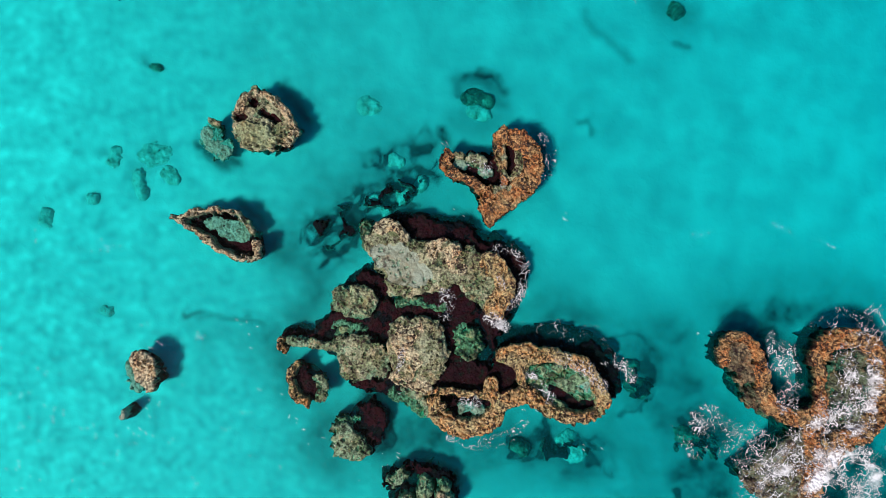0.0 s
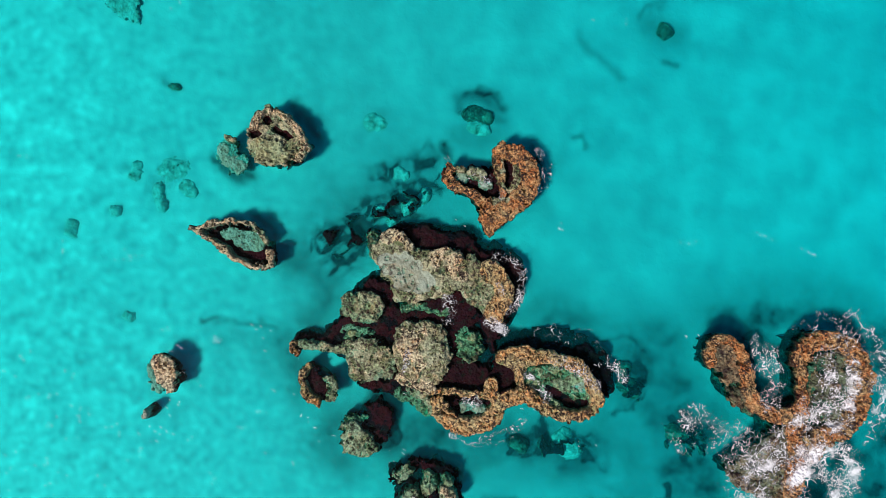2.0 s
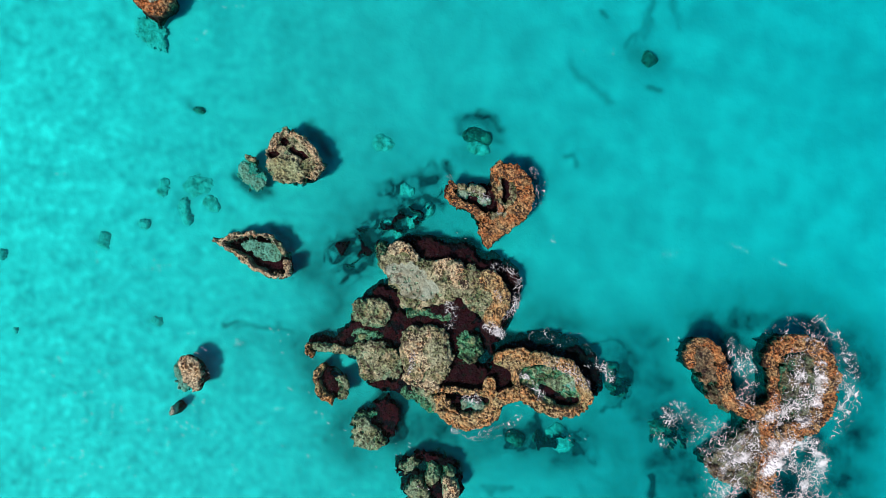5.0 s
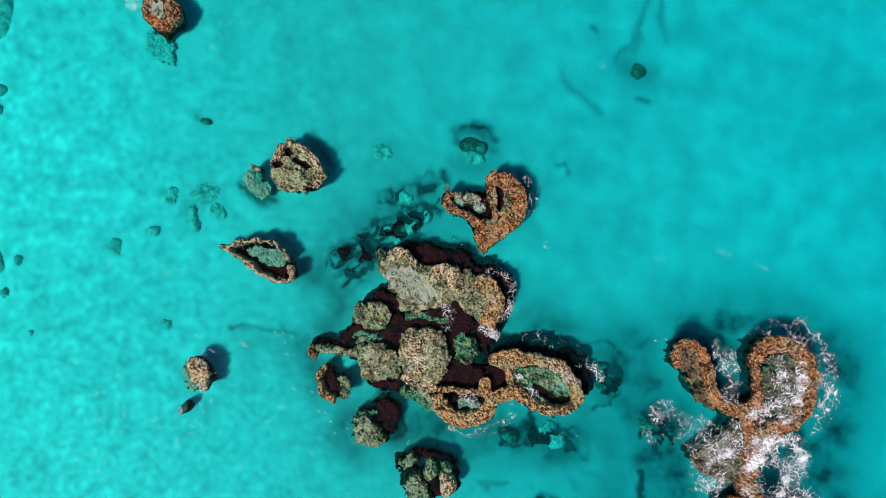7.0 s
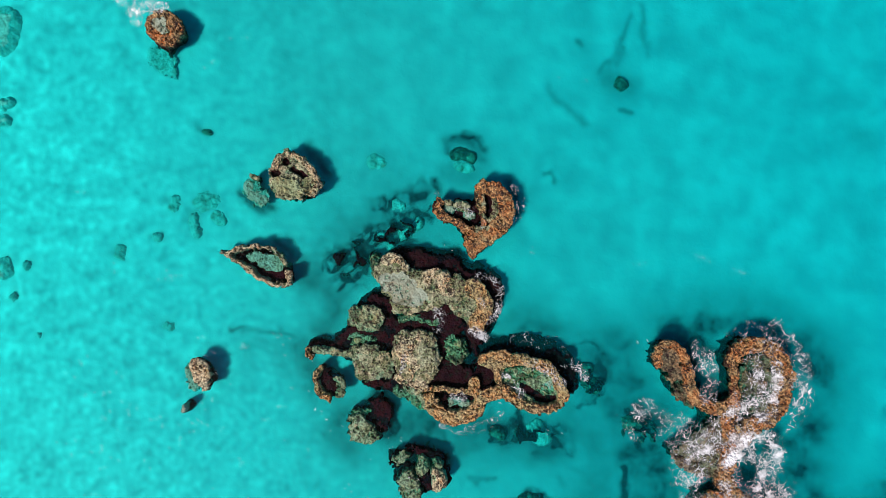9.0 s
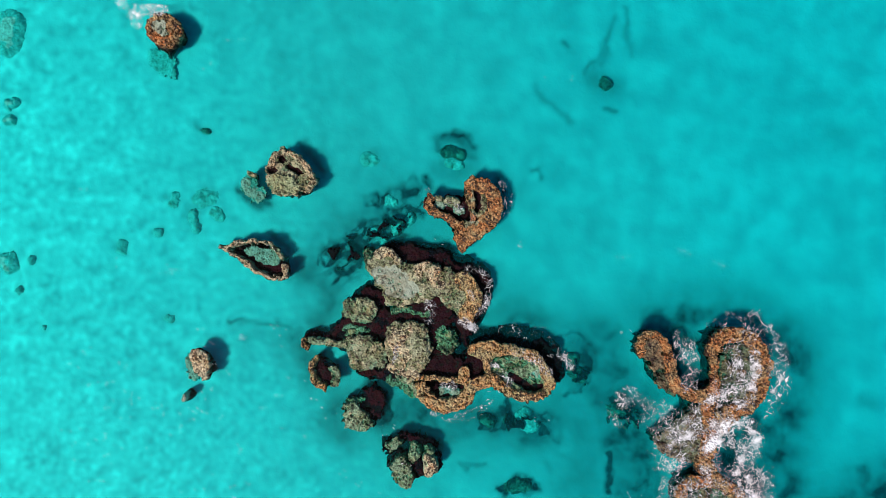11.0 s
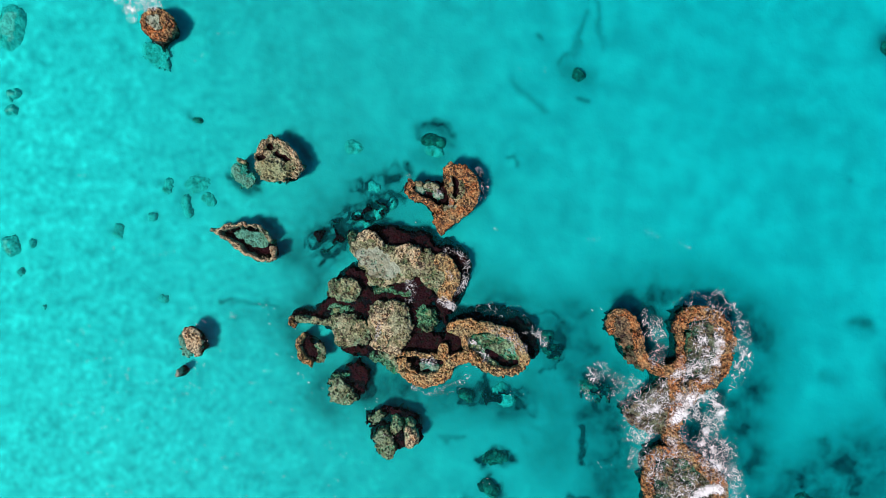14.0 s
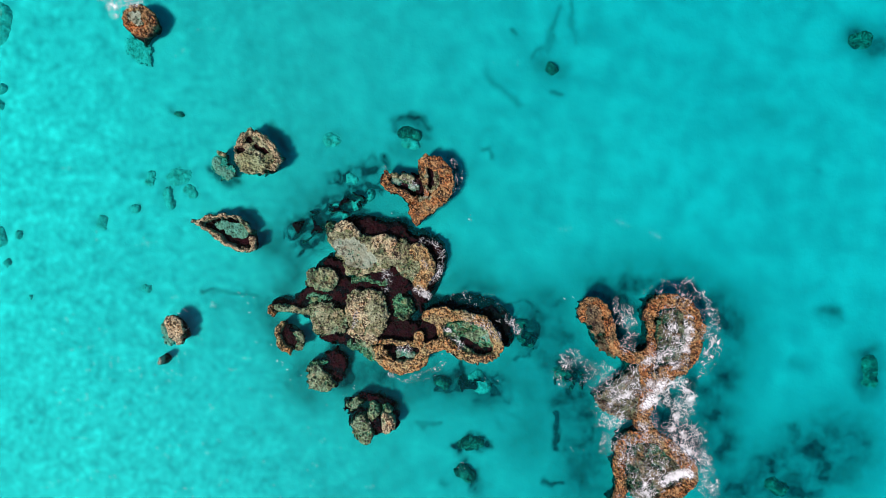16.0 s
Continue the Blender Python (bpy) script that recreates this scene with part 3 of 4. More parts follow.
            if what == "boulder":
                z = top - 1.1 * (top - floor_at) * crown ** 2.6
        else:
            d = from_outline(wx, wy, pts)
            d = d + ({"ledge": 0.42, "weed": 0.42, "dark": 1.3}.get(what, 0.15) * ragged + {"rim": 0.6}.get(what, 1.1) * fringe) * smooth(0.7, 0.1, d)
            z = top - 0.10 * smooth(-0.5, 0, d)
            if what == "dark" and number == 0:
                z = z - 0.95 * smooth(0.15, 0.55, fbm(x, y, 2.6, 4, seed + 66))
            if what == "rubble":
                one, two = worley(x + 0.5 * lumps, y + 0.5 * fbm(x, y, 1.1, 3, seed + 62), 1.9, seed + 61)
                z = floor_at + top * (0.2 + 0.3 * fbm(x, y, 2.4, 3, seed + 60)) - (top + 0.9) * smooth(-1.6, 0.5, d)
                gap = 0.16 + 0.30 * fbm(x, y, 1.3, 4, seed + 63) - two + one - 1.0 * smooth(-1.5, 0.3, d)
                z = z - 1.2 + (1.8 + top) * smooth(-0.22, 0.16, gap)
                gap = gap > 0
        z = z + ROUGH[what] * lumps + {"boulder": 0.35, "rubble": 0.35, "ledge": 0.6, "basin": 0.6, "dark": 0.35}.get(what, 1.0) * grain - {"ledge": 0.30, "boulder": 0.0, "basin": 0.10, "dark": 0.1}.get(what, 0.40) * holes
        edge = np.minimum(edge, d)
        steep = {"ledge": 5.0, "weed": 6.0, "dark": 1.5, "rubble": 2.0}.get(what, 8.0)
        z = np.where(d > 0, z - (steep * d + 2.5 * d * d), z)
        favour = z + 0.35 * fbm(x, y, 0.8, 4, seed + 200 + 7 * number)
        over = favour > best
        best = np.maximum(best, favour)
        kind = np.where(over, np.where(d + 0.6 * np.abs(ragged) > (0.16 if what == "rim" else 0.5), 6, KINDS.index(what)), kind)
        if what == "rubble":
            kind = np.where(gap, 3, 7)
        height = np.maximum(height, z)
    return height, kind, edge


def area(forms, margin):
    every = [p for f in forms for p in f[4]]
    wide = max(f[3] for f in forms) + margin
    xs, ys = [p[0] for p in every], [p[1] for p in every]
    return min(xs) - wide, max(xs) + wide, min(ys) - wide, max(ys) + wide


def pieces(faces, across, least=8):
    """The patches of a grid's faces that don't touch; crumbs stay with the largest."""
    left, found = set(faces[:, 0].tolist()), []
    row = {first: k for k, first in enumerate(faces[:, 0].tolist())}
    while left:
        start = left.pop()
        todo, patch = [start], [start]
        while todo:
            at = todo.pop()
            for other in (at - 1, at + 1, at - across, at + across, at - across - 1, at - across + 1, at + across - 1, at + across + 1):
                if other in left:
                    left.discard(other)
                    todo.append(other)
                    patch.append(other)
        found.append(patch)
    found.sort(key=len, reverse=True)
    found = [found[0] + [c for p in found[1:] if len(p) < least for c in p]] + [p for p in found[1:] if len(p) >= least]
    return [faces[sorted(row[c] for c in p)] for p in found]


def reef(name, label, category, forms, crust=None, step=0.06, group="", skin=None, looks=None):
    """A reef rock from strokes (ridges), outlines (plates) and hollows (pools), rising from the seabed."""
    seed = 100 + 13 * len(built)
    forms = [(f[0], f[1], f[2], f[3], rounded(f[4], f[0] != "ridge")) for f in forms]
    x0, x1, y0, y1 = area(forms, 1.4)
    ax, ay = np.arange(x0, x1, step), np.arange(y0, y1, step)
    x, y = np.meshgrid(ax, ay)
    z, kind, edge = reef_height(x, y, forms, seed)
    for _ in range(2):
        votes = []
        for k in range(len(KINDS)):
            here = np.pad((kind == k).astype(np.int16), 2)
            here = sum(np.roll(here, a, 0) for a in (-2, -1, 0, 1, 2))
            votes.append(sum(np.roll(here, a, 1) for a in (-2, -1, 0, 1, 2))[2:-2, 2:-2])
        kind = np.argmax(votes, axis=0)
    built.append((area(forms, 1.4), forms, seed))
    cx, cy = (x0 + x1) / 2, (y0 + y1) / 2
    low = float(bed(x, y).min()) - 0.3
    gy, gx = np.gradient(edge, step)
    for _ in range(9):
        gx = (gx + np.roll(gx, 1, 0) + np.roll(gx, -1, 0) + np.roll(gx, 1, 1) + np.roll(gx, -1, 1)) / 5
        gy = (gy + np.roll(gy, 1, 0) + np.roll(gy, -1, 0) + np.roll(gy, 1, 1) + np.roll(gy, -1, 1)) / 5
    under = np.where((edge > 0.05) & (len(forms) > 1) & (z.max() > -0.5), np.clip(0.36 * (-0.30 - np.maximum(z, low)), 0, 0.9), 0)
    co = np.stack([x - cx - gx * under, y - cy - gy * under, np.maximum(z, low) - low], -1).reshape(-1, 3)
    faces = cells(len(ax), len(ay))
    keep = (co[faces][:, :, 2] > 0.02).any(axis=1)
    faces = faces[keep]
    of_face = kind.ravel()[faces[:, 0]]
    if len(forms) == 1 and forms[0][1] in ("dark", "boulder", "rubble", "weed"):
        thing = new(name, grid_mesh(name, co, faces))
        thing.data.materials.append(skin or LOOKS[forms[0][1]])
        if forms[0][1] == "rubble":
            thing.data.materials.append(DARK)
            thing.data.polygons.foreach_set("material_index", (of_face == 3).astype(np.int32))
        thing.location = (cx, cy, low)
        return tagged(thing, label, category, group, "stuff" if forms[0][1] == "rubble" else "")
    thing = new(name)
    thing.location = (cx, cy, low)
    thing.empty_display_size = 0.5
    tagged(thing, label, category, group)
    for k, what in enumerate(KINDS):
        chosen = faces[of_face == k]
        if len(chosen) < 12:
            continue
        for piece in pieces(chosen, len(ax)):
            ob = new(PART_NAMES[what], grid_mesh(PART_NAMES[what], co, piece))
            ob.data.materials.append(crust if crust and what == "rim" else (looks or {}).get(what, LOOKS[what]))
            ob.parent = thing
            if what in PART_LABELS:
                tagged(ob, PART_LABELS[what])
    return thing


def sunken_boulder(top, wide, pts, weedy=False):
    reef("sunken_boulder", "dark weed-grown boulder lying on the sandy seabed" if weedy else "grey-green boulder lying on the sandy seabed", "boulder",
         [("ridge", "boulder", float(bed(*np.array(pts[:1]).T)[0]) + 0.55 * (3 + top), 1.1 * wide, pts)], step=0.09, group="sunken boulders", skin=MOSSY if weedy else None)


reef("slab_reef", "broad tan limestone reef slab with a pale sandy hollow, awash", "reef rock", [
    ("plate", "ledge", 0.22, 0, ((-7.4, 0.7), (-6.0, 2.0), (-4.7, 2.7), (-3.6, 1.5), (-2.0, 0.7), (-0.7, 0.6), (0.8, 1.1), (2.0, 0.1), (2.5, -1.5), (2.3, -3.0), (0.8, -3.6), (-0.7, -3.9), (-2.5, -4.2), (-4.2, -4.3), (-5.0, -3.3), (-5.8, -2.0), (-6.6, -0.7))),
    ("ridge", "rim", 0.54, 0.57, ((-5.7, 1.8), (-4.7, 2.3), (-3.5, 1.1))),
    ("ridge", "rim", 0.46, 1.03, ((-1.1, -0.3), (0.7, 0.1), (1.2, -1.6))),
    ("ridge", "ledge", 0.36, 0.72, ((-4.3, 0.8), (-2.5, -0.2), (-0.7, -2.0), (0.8, -2.7))),
    ("ridge", "ledge", 0.17, 0.46, ((-4.6, -3.9), (-2.8, -3.8), (-1.0, -3.6))),
    ("pool", "basin", 0.1, 0, ((-6.8, -0.3), (-5.4, 0.7), (-3.9, 0.5), (-2.5, -0.5), (-1.1, -1.9), (-1.0, -2.9), (-2.3, -3.4), (-4.1, -3.4), (-5.2, -2.6), (-6.0, -1.5))),
], TAN)

reef("reef_knob", "orange-brown crusted reef knob washed by thin foam", "reef rock", [
    ("plate", "ledge", 0.07, 0, ((2.3, -1.1), (3.4, -0.5), (4.0, -2.0), (4.5, -4.0), (4.9, -5.6), (3.9, -5.5), (2.8, -4.6), (2.2, -3.0))),
    ("ridge", "rim", 0.52, 1.03, ((4.2, -1.3), (5.1, -2.1), (5.7, -3.3), (5.3, -4.5), (4.7, -5.3))),
    ("ridge", "ledge", 0.22, 0.72, ((4.0, -3.0), (4.3, -4.3))),
    ("plate", "ledge", 0.10, 0, ((1.2, 0.2), (2.6, 0.3), (3.6, -0.6), (3.8, -3.0), (2.8, -4.6), (1.4, -3.8))),
], OCHRE)

reef("round_reef_rock", "rounded greenish reef rock standing just under the water", "reef rock", [
    ("plate", "weed", 0.02, 0, ((-10.3, -4.3), (-9.5, -3.3), (-8.0, -3.0), (-6.7, -3.4), (-6.0, -4.6), (-6.4, -5.7), (-7.4, -6.4), (-8.9, -6.1), (-10.0, -5.6))),
    ("ridge", "ledge", 0.12, 0.52, ((-8.2, -3.8), (-6.9, -3.9), (-6.6, -4.8))),
    ("ridge", "ledge", 0.07, 0.46, ((-9.5, -5.1), (-8.2, -5.7))),
])

reef("dome_reef_rock", "domed tan reef rock with a bare smooth top", "reef rock", [
    ("plate", "ledge", 0.27, 0, ((-5.2, -7.1), (-4.2, -6.3), (-2.3, -6.1), (-0.5, -6.4), (0.2, -7.7), (0.6, -9.3), (0.1, -11.2), (-1.1, -12.4), (-3.2, -12.3), (-4.7, -11.4), (-5.0, -9.7))),
    ("ridge", "rim", 0.48, 0.83, ((-4.1, -7.6), (-3.7, -9.1), (-2.5, -10.2))),
    ("ridge", "rim", 0.42, 0.72, ((-2.3, -7.1), (-3.3, -8.1))),
    ("plate", "ledge", 0.50, 0, ((-2.4, -6.9), (-0.8, -6.6), (-0.0, -8.1), (0.3, -10.2), (-0.7, -11.6), (-1.9, -10.8), (-2.5, -9.0))),
    ("ridge", "rim", 0.34, 0.52, ((-4.3, -11.7), (-2.5, -12.4), (-1.3, -12.8))),
], TAN)

reef("green_reef_ledge", "low mottled green-brown reef ledge beside the dome", "reef rock", [
    ("plate", "ledge", 0.07, 0, ((-10.1, -8.0), (-8.2, -7.6), (-6.4, -8.1), (-5.1, -8.7), (-4.9, -11.7), (-6.7, -11.5), (-8.0, -12.2), (-9.2, -11.7), (-9.6, -10.2), (-10.3, -9.3))),
    ("ridge", "ledge", 0.24, 0.46, ((-8.7, -8.4), (-6.9, -8.8), (-5.9, -10.2))),
    ("ridge", "ledge", 0.17, 0.41, ((-9.0, -10.2), (-8.2, -11.5))),
    ("plate", "weed", 0.12, 0, ((-7.4, -10.2), (-5.4, -9.3), (-4.9, -11.5), (-6.6, -11.5))),
    ("ridge", "ledge", -0.03, 0.46, ((-13.9, -8.4), (-12.3, -8.6), (-10.5, -8.9))),
    ("ridge", "rim", 0.24, 0.31, ((-14.8, -8.4), (-14.9, -9.0), (-14.4, -9.3))),
    ("ridge", "ledge", -0.7, 0.52, ((-9.9, -7.0), (-8.3, -7.1))),
])

reef("crescent_reef", "small crescent reef ring round a dark pool", "reef rock", [
    ("ridge", "rim", 0.22, 0.36, ((-13.4, -10.5), (-14.0, -11.3), (-13.9, -12.7), (-13.5, -13.5), (-12.4, -14.0))),
    ("ridge", "ledge", -0.08, 0.46, ((-11.5, -11.9), (-10.8, -12.7), (-11.3, -13.6))),
    ("plate", "dark", -0.85, 0, ((-13.9, -11.0), (-11.8, -11.2), (-10.5, -12.6), (-11.3, -13.9), (-12.9, -14.2), (-14.0, -13.1))),
], OCHRE)

reef("scalloped_reef", "scalloped orange-brown reef wall round a dark pool", "reef rock", [
    ("ridge", "rim", 0.36, 0.77, ((-0.8, -14.1), (-0.5, -15.2), (0.6, -16.0), (2.3, -16.4), (3.8, -16.1), (4.9, -15.2), (5.3, -14.1))),
    ("ridge", "rim", 0.22, 0.36, ((-1.6, -13.0), (0.3, -12.9), (1.8, -13.2), (3.4, -13.3), (4.5, -13.5))),
    ("ridge", "rim", 0.32, 0.67, ((5.3, -14.1), (4.5, -13.1), (4.3, -12.4))),
    ("ridge", "rim", 0.34, 0.72, ((5.3, -13.7), (6.7, -13.5), (7.9, -13.3))),
    ("ridge", "ledge", 0.0, 0.62, ((-3.3, -12.8), (-2.0, -13.6), (-1.3, -14.6))),
    ("plate", "dark", -0.9, 0, ((-0.2, -13.8), (4.0, -13.8), (5.0, -14.9), (3.5, -16.1), (0.8, -15.8))),
    ("ridge", "basin", -0.35, 0.46, ((1.6, -14.6), (3.5, -14.9))),
], OCHRE)

reef("ring_reef", "large oval reef ring of orange-brown crust round a green pool", "reef rock", [
    ("ridge", "rim", 0.38, 0.62, ((5.4, -9.8), (6.7, -9.1), (8.8, -9.5), (11.1, -9.9), (12.8, -10.4))),
    ("ridge", "rim", 0.40, 0.57, ((12.8, -10.4), (13.7, -11.4), (14.2, -12.7), (14.7, -13.8))),
    ("ridge", "rim", 0.36, 0.62, ((14.7, -13.7), (14.1, -14.9), (12.6, -15.5), (10.8, -15.2), (9.3, -14.4), (8.1, -13.5))),
    ("ridge", "rim", 0.28, 0.36, ((8.1, -13.5), (7.3, -12.9), (7.2, -11.4), (6.6, -10.3))),
    ("plate", "weed", -0.5, 0, ((7.6, -10.6), (11.2, -10.6), (13.6, -11.4), (14.4, -13.5), (13.8, -15.0), (11.2, -15.3), (8.6, -14.2), (7.6, -12.9))),
    ("ridge", "ledge", -0.25, 0.31, ((9.0, -11.3), (10.7, -11.9), (12.7, -13.4))),
    ("ridge", "basin", -0.35, 0.46, ((12.2, -11.8), (13.3, -13.0))),
    ("plate", "rim", 0.30, 0, ((5.3, -10.2), (6.7, -8.9), (9.2, -9.2), (9.4, -10.2), (7.8, -10.7), (7.4, -12.3), (6.9, -11.0))),
    ("plate", "dark", -0.7, 0, ((4.6, -9.8), (5.6, -10.4), (7.0, -11.0), (7.1, -12.8), (5.6, -13.2), (4.4, -12.6))),
    ("pit", "dark", -1.15, 0, ((9.6, -12.9), (10.4, -13.8), (12.2, -14.9), (13.7, -14.7), (14.0, -13.9), (12.6, -14.1), (11.0, -13.3), (9.8, -12.3))),
], OCHRE)

reef("sunken_reef_rock", "green weedy reef rock mostly under water", "reef rock", [
    ("plate", "dark", -1.0, 0, ((-10.3, -16.3), (-8.9, -15.9), (-7.6, -17.1), (-6.4, -18.4), (-7.3, -19.4), (-9.0, -19.8), (-10.5, -19.1))),
    ("plate", "dark", -0.9, 0, ((-8.5, -14.8), (-6.5, -13.8), (-5.2, -15.2), (-5.6, -17.6), (-6.8, -18.4), (-7.6, -16.8))),
    ("plate", "ledge", -0.1, 0, ((-10.1, -16.4), (-8.9, -15.8), (-8.2, -17.0), (-6.6, -18.3), (-7.1, -19.2), (-8.9, -19.5), (-10.3, -18.8))),
    ("ridge", "weed", -0.6, 0.31, ((-9.6, -15.7), (-7.8, -15.7))),
])

reef("pitted_reef_rock", "dark pitted reef rock with a tan knob on top", "reef rock", [
    ("plate", "dark", -1.0, 0, ((-5.5, -21.7), (-4.4, -20.2), (-1.8, -20.0), (1.2, -21.1), (1.7, -23.5), (0.8, -25.0), (-1.5, -25.3), (-2.6, -26.8), (-4.1, -25.9), (-4.8, -23.8))),
    ("plate", "ledge", -0.1, 0, ((-4.8, -23.2), (-3.2, -22.3), (-2.0, -24.2), (-1.7, -26.2), (-2.9, -26.5), (-4.2, -25.4))),
    ("plate", "rim", 0.15, 0, ((-0.6, -22.3), (0.7, -22.6), (1.1, -24.1), (0.3, -24.9), (-0.8, -24.4))),
    ("plate", "weed", -0.35, 0, ((-2.2, -20.7), (-0.9, -21.2), (-1.1, -23.4), (-2.1, -23.1))),
    ("plate", "ledge", -0.25, 0, ((-5.4, -21.1), (-3.9, -20.2), (-3.0, -21.0), (-4.2, -22.1))),
    ("plate", "weed", -0.4, 0, ((-0.4, -21.2), (0.7, -21.6), (0.5, -22.4), (-0.4, -22.1))),
], TAN)

reef("heart_reef", "heart-shaped orange-brown reef rock with two hollows", "reef rock", [
    ("ridge", "rim", 0.36, 0.50, ((0.3, 8.5), (0.1, 7.7), (0.8, 6.9), (2.4, 6.3), (3.6, 5.5))),
    ("ridge", "rim", 0.40, 0.72, ((3.8, 5.2), (4.1, 3.8), (4.3, 2.8))),
    ("ridge", "rim", 0.48, 0.95, ((5.5, 10.1), (7.1, 10.1), (8.2, 8.6), (8.3, 7.1), (7.3, 5.6), (6.0, 4.6), (4.7, 3.6))),
    ("ridge", "rim", 0.34, 0.41, ((4.9, 9.5), (5.1, 8.4), (5.5, 7.3), (5.7, 5.7))),
    ("plate", "ledge", 0.25, 0, ((4.0, 5.2), (5.8, 6.1), (7.2, 6.0), (6.2, 4.4), (4.5, 3.4))),
    ("ridge", "ledge", 0.2, 0.36, ((1.2, 8.7), (1.6, 8.6))),
    ("ridge", "ledge", 0.22, 0.46, ((2.7, 8.3), (3.5, 7.9))),
    ("ridge", "rim", 0.30, 0.56, ((0.35, 8.6), (0.15, 8.2))),
    ("ridge", "basin", -0.35, 0.36, ((1.1, 7.9), (1.9, 7.8))),
    ("ridge", "basin", -0.4, 0.41, ((3.5, 7.3), (4.3, 7.0))),
    ("plate", "dark", -0.9, 0, ((0.6, 8.5), (2.4, 9.0), (5.0, 8.5), (5.5, 6.4), (4.0, 5.8), (0.8, 7.0))),
    ("plate", "ledge", 0.2, 0, ((4.9, 10.2), (6.4, 10.4), (7.4, 8.6), (6.9, 6.4), (5.6, 5.6), (5.2, 7.4))),
    ("pit", "dark", -0.7, 0, ((5.7, 9.3), (6.4, 9.2), (6.5, 7.7), (6.2, 6.6), (5.9, 7.2), (6.0, 8.3))),
])

reef("rounded_reef_rock", "tan reef rock with a cracked rim and green top", "reef rock", [
    ("plate", "ledge", 0.17, 0, ((-19.2, 12.4), (-18.9, 13.6), (-18.0, 14.6), (-16.8, 14.8), (-15.3, 14.1), (-14.3, 12.9), (-13.4, 11.8), (-13.2, 10.6), (-14.2, 9.6), (-16.0, 8.9), (-18.0, 9.0), (-19.1, 10.3))),
    ("ridge", "rim", 0.50, 0.36, ((-18.6, 12.5), (-18.3, 13.5), (-17.4, 14.1), (-16.5, 14.2), (-15.3, 13.5), (-14.2, 12.3), (-13.6, 11.2), (-13.7, 10.3), (-14.3, 9.7))),
    ("plate", "weed", 0.52, 0, ((-18.7, 11.3), (-17.6, 11.6), (-16.1, 11.2), (-14.9, 10.3), (-15.2, 9.5), (-16.3, 9.1), (-18.0, 9.2), (-18.7, 10.3))),
    ("pit", "dark", -0.7, 0, ((-17.8, 13.6), (-17.2, 13.7), (-16.9, 13.1), (-17.6, 12.9))),
    ("pit", "dark", -0.7, 0, ((-19.0, 12.4), (-18.0, 12.2), (-18.1, 11.7), (-18.9, 11.8))),
    ("pit", "dark", -0.7, 0, ((-16.8, 12.9), (-15.6, 12.5), (-14.8, 11.7), (-15.3, 11.5), (-16.4, 12.2))),
], TAN)

reef("pale_reef_rock", "pale sunken reef rock with dark edges", "reef rock", [
    ("plate", "basin", -0.9, 0, ((-22.6, 10.6), (-22.1, 11.5), (-20.9, 11.5), (-20.5, 10.6), (-19.5, 10.0), (-19.7, 8.7), (-20.9, 8.1), (-22.0, 9.0))),
    ("ridge", "ledge", 0.1, 0.31, ((-21.2, 11.7), (-20.7, 11.6))),
])

reef("leaf_shaped_reef", "leaf-shaped tan reef rim round a dark-edged pool", "reef rock", [
    ("ridge", "rim", 0.40, 0.26, ((-24.6, 2.9), (-23.0, 3.3), (-21.2, 3.6), (-19.7, 3.5), (-18.8, 3.2))),
    ("ridge", "ledge", 0.12, 0.26, ((-18.9, 3.2), (-17.8, 2.3), (-17.4, 1.7))),
    ("ridge", "rim", 0.28, 0.21, ((-24.7, 3.0), (-23.1, 1.9), (-21.3, 0.6), (-20.0, -0.3), (-18.4, -0.9), (-16.9, -0.7))),
    ("ridge", "rim", 0.35, 0.36, ((-17.1, 0.6), (-17.0, -0.2))),
    ("plate", "dark", -1.0, 0, ((-24.4, 2.8), (-20.2, 3.2), (-17.8, 2.2), (-17.3, 0.1), (-19.1, -0.5), (-21.7, 0.9))),
    ("plate", "basin", -0.55, 0, ((-22.4, 2.8), (-20.1, 2.9), (-18.0, 2.3), (-17.5, 0.9), (-18.8, 0.4), (-20.9, 1.4))),
], TAN)

reef("small_islet", "small tan rock islet standing out of the water", "rock", [
    ("plate", "rim", 0.55, 0, ((-28.6, -9.5), (-27.4, -9.3), (-26.4, -9.9), (-25.9, -11.3), (-26.3, -12.6), (-27.2, -13.0), (-27.8, -12.0), (-27.9, -11.1), (-28.4, -10.4))),
    ("plate", "basin", -1.0, 0, ((-29.7, -10.4), (-28.8, -9.9), (-27.8, -13.0), (-28.6, -13.5), (-29.5, -11.7))),
], TAN)

reef("sea_boulder", "small grey boulder breaking the water", "rock", [
    ("ridge", "rim", 0.12, 0.30, ((-29.35, -15.1), (-29.3, -15.25))),
], BASIN)

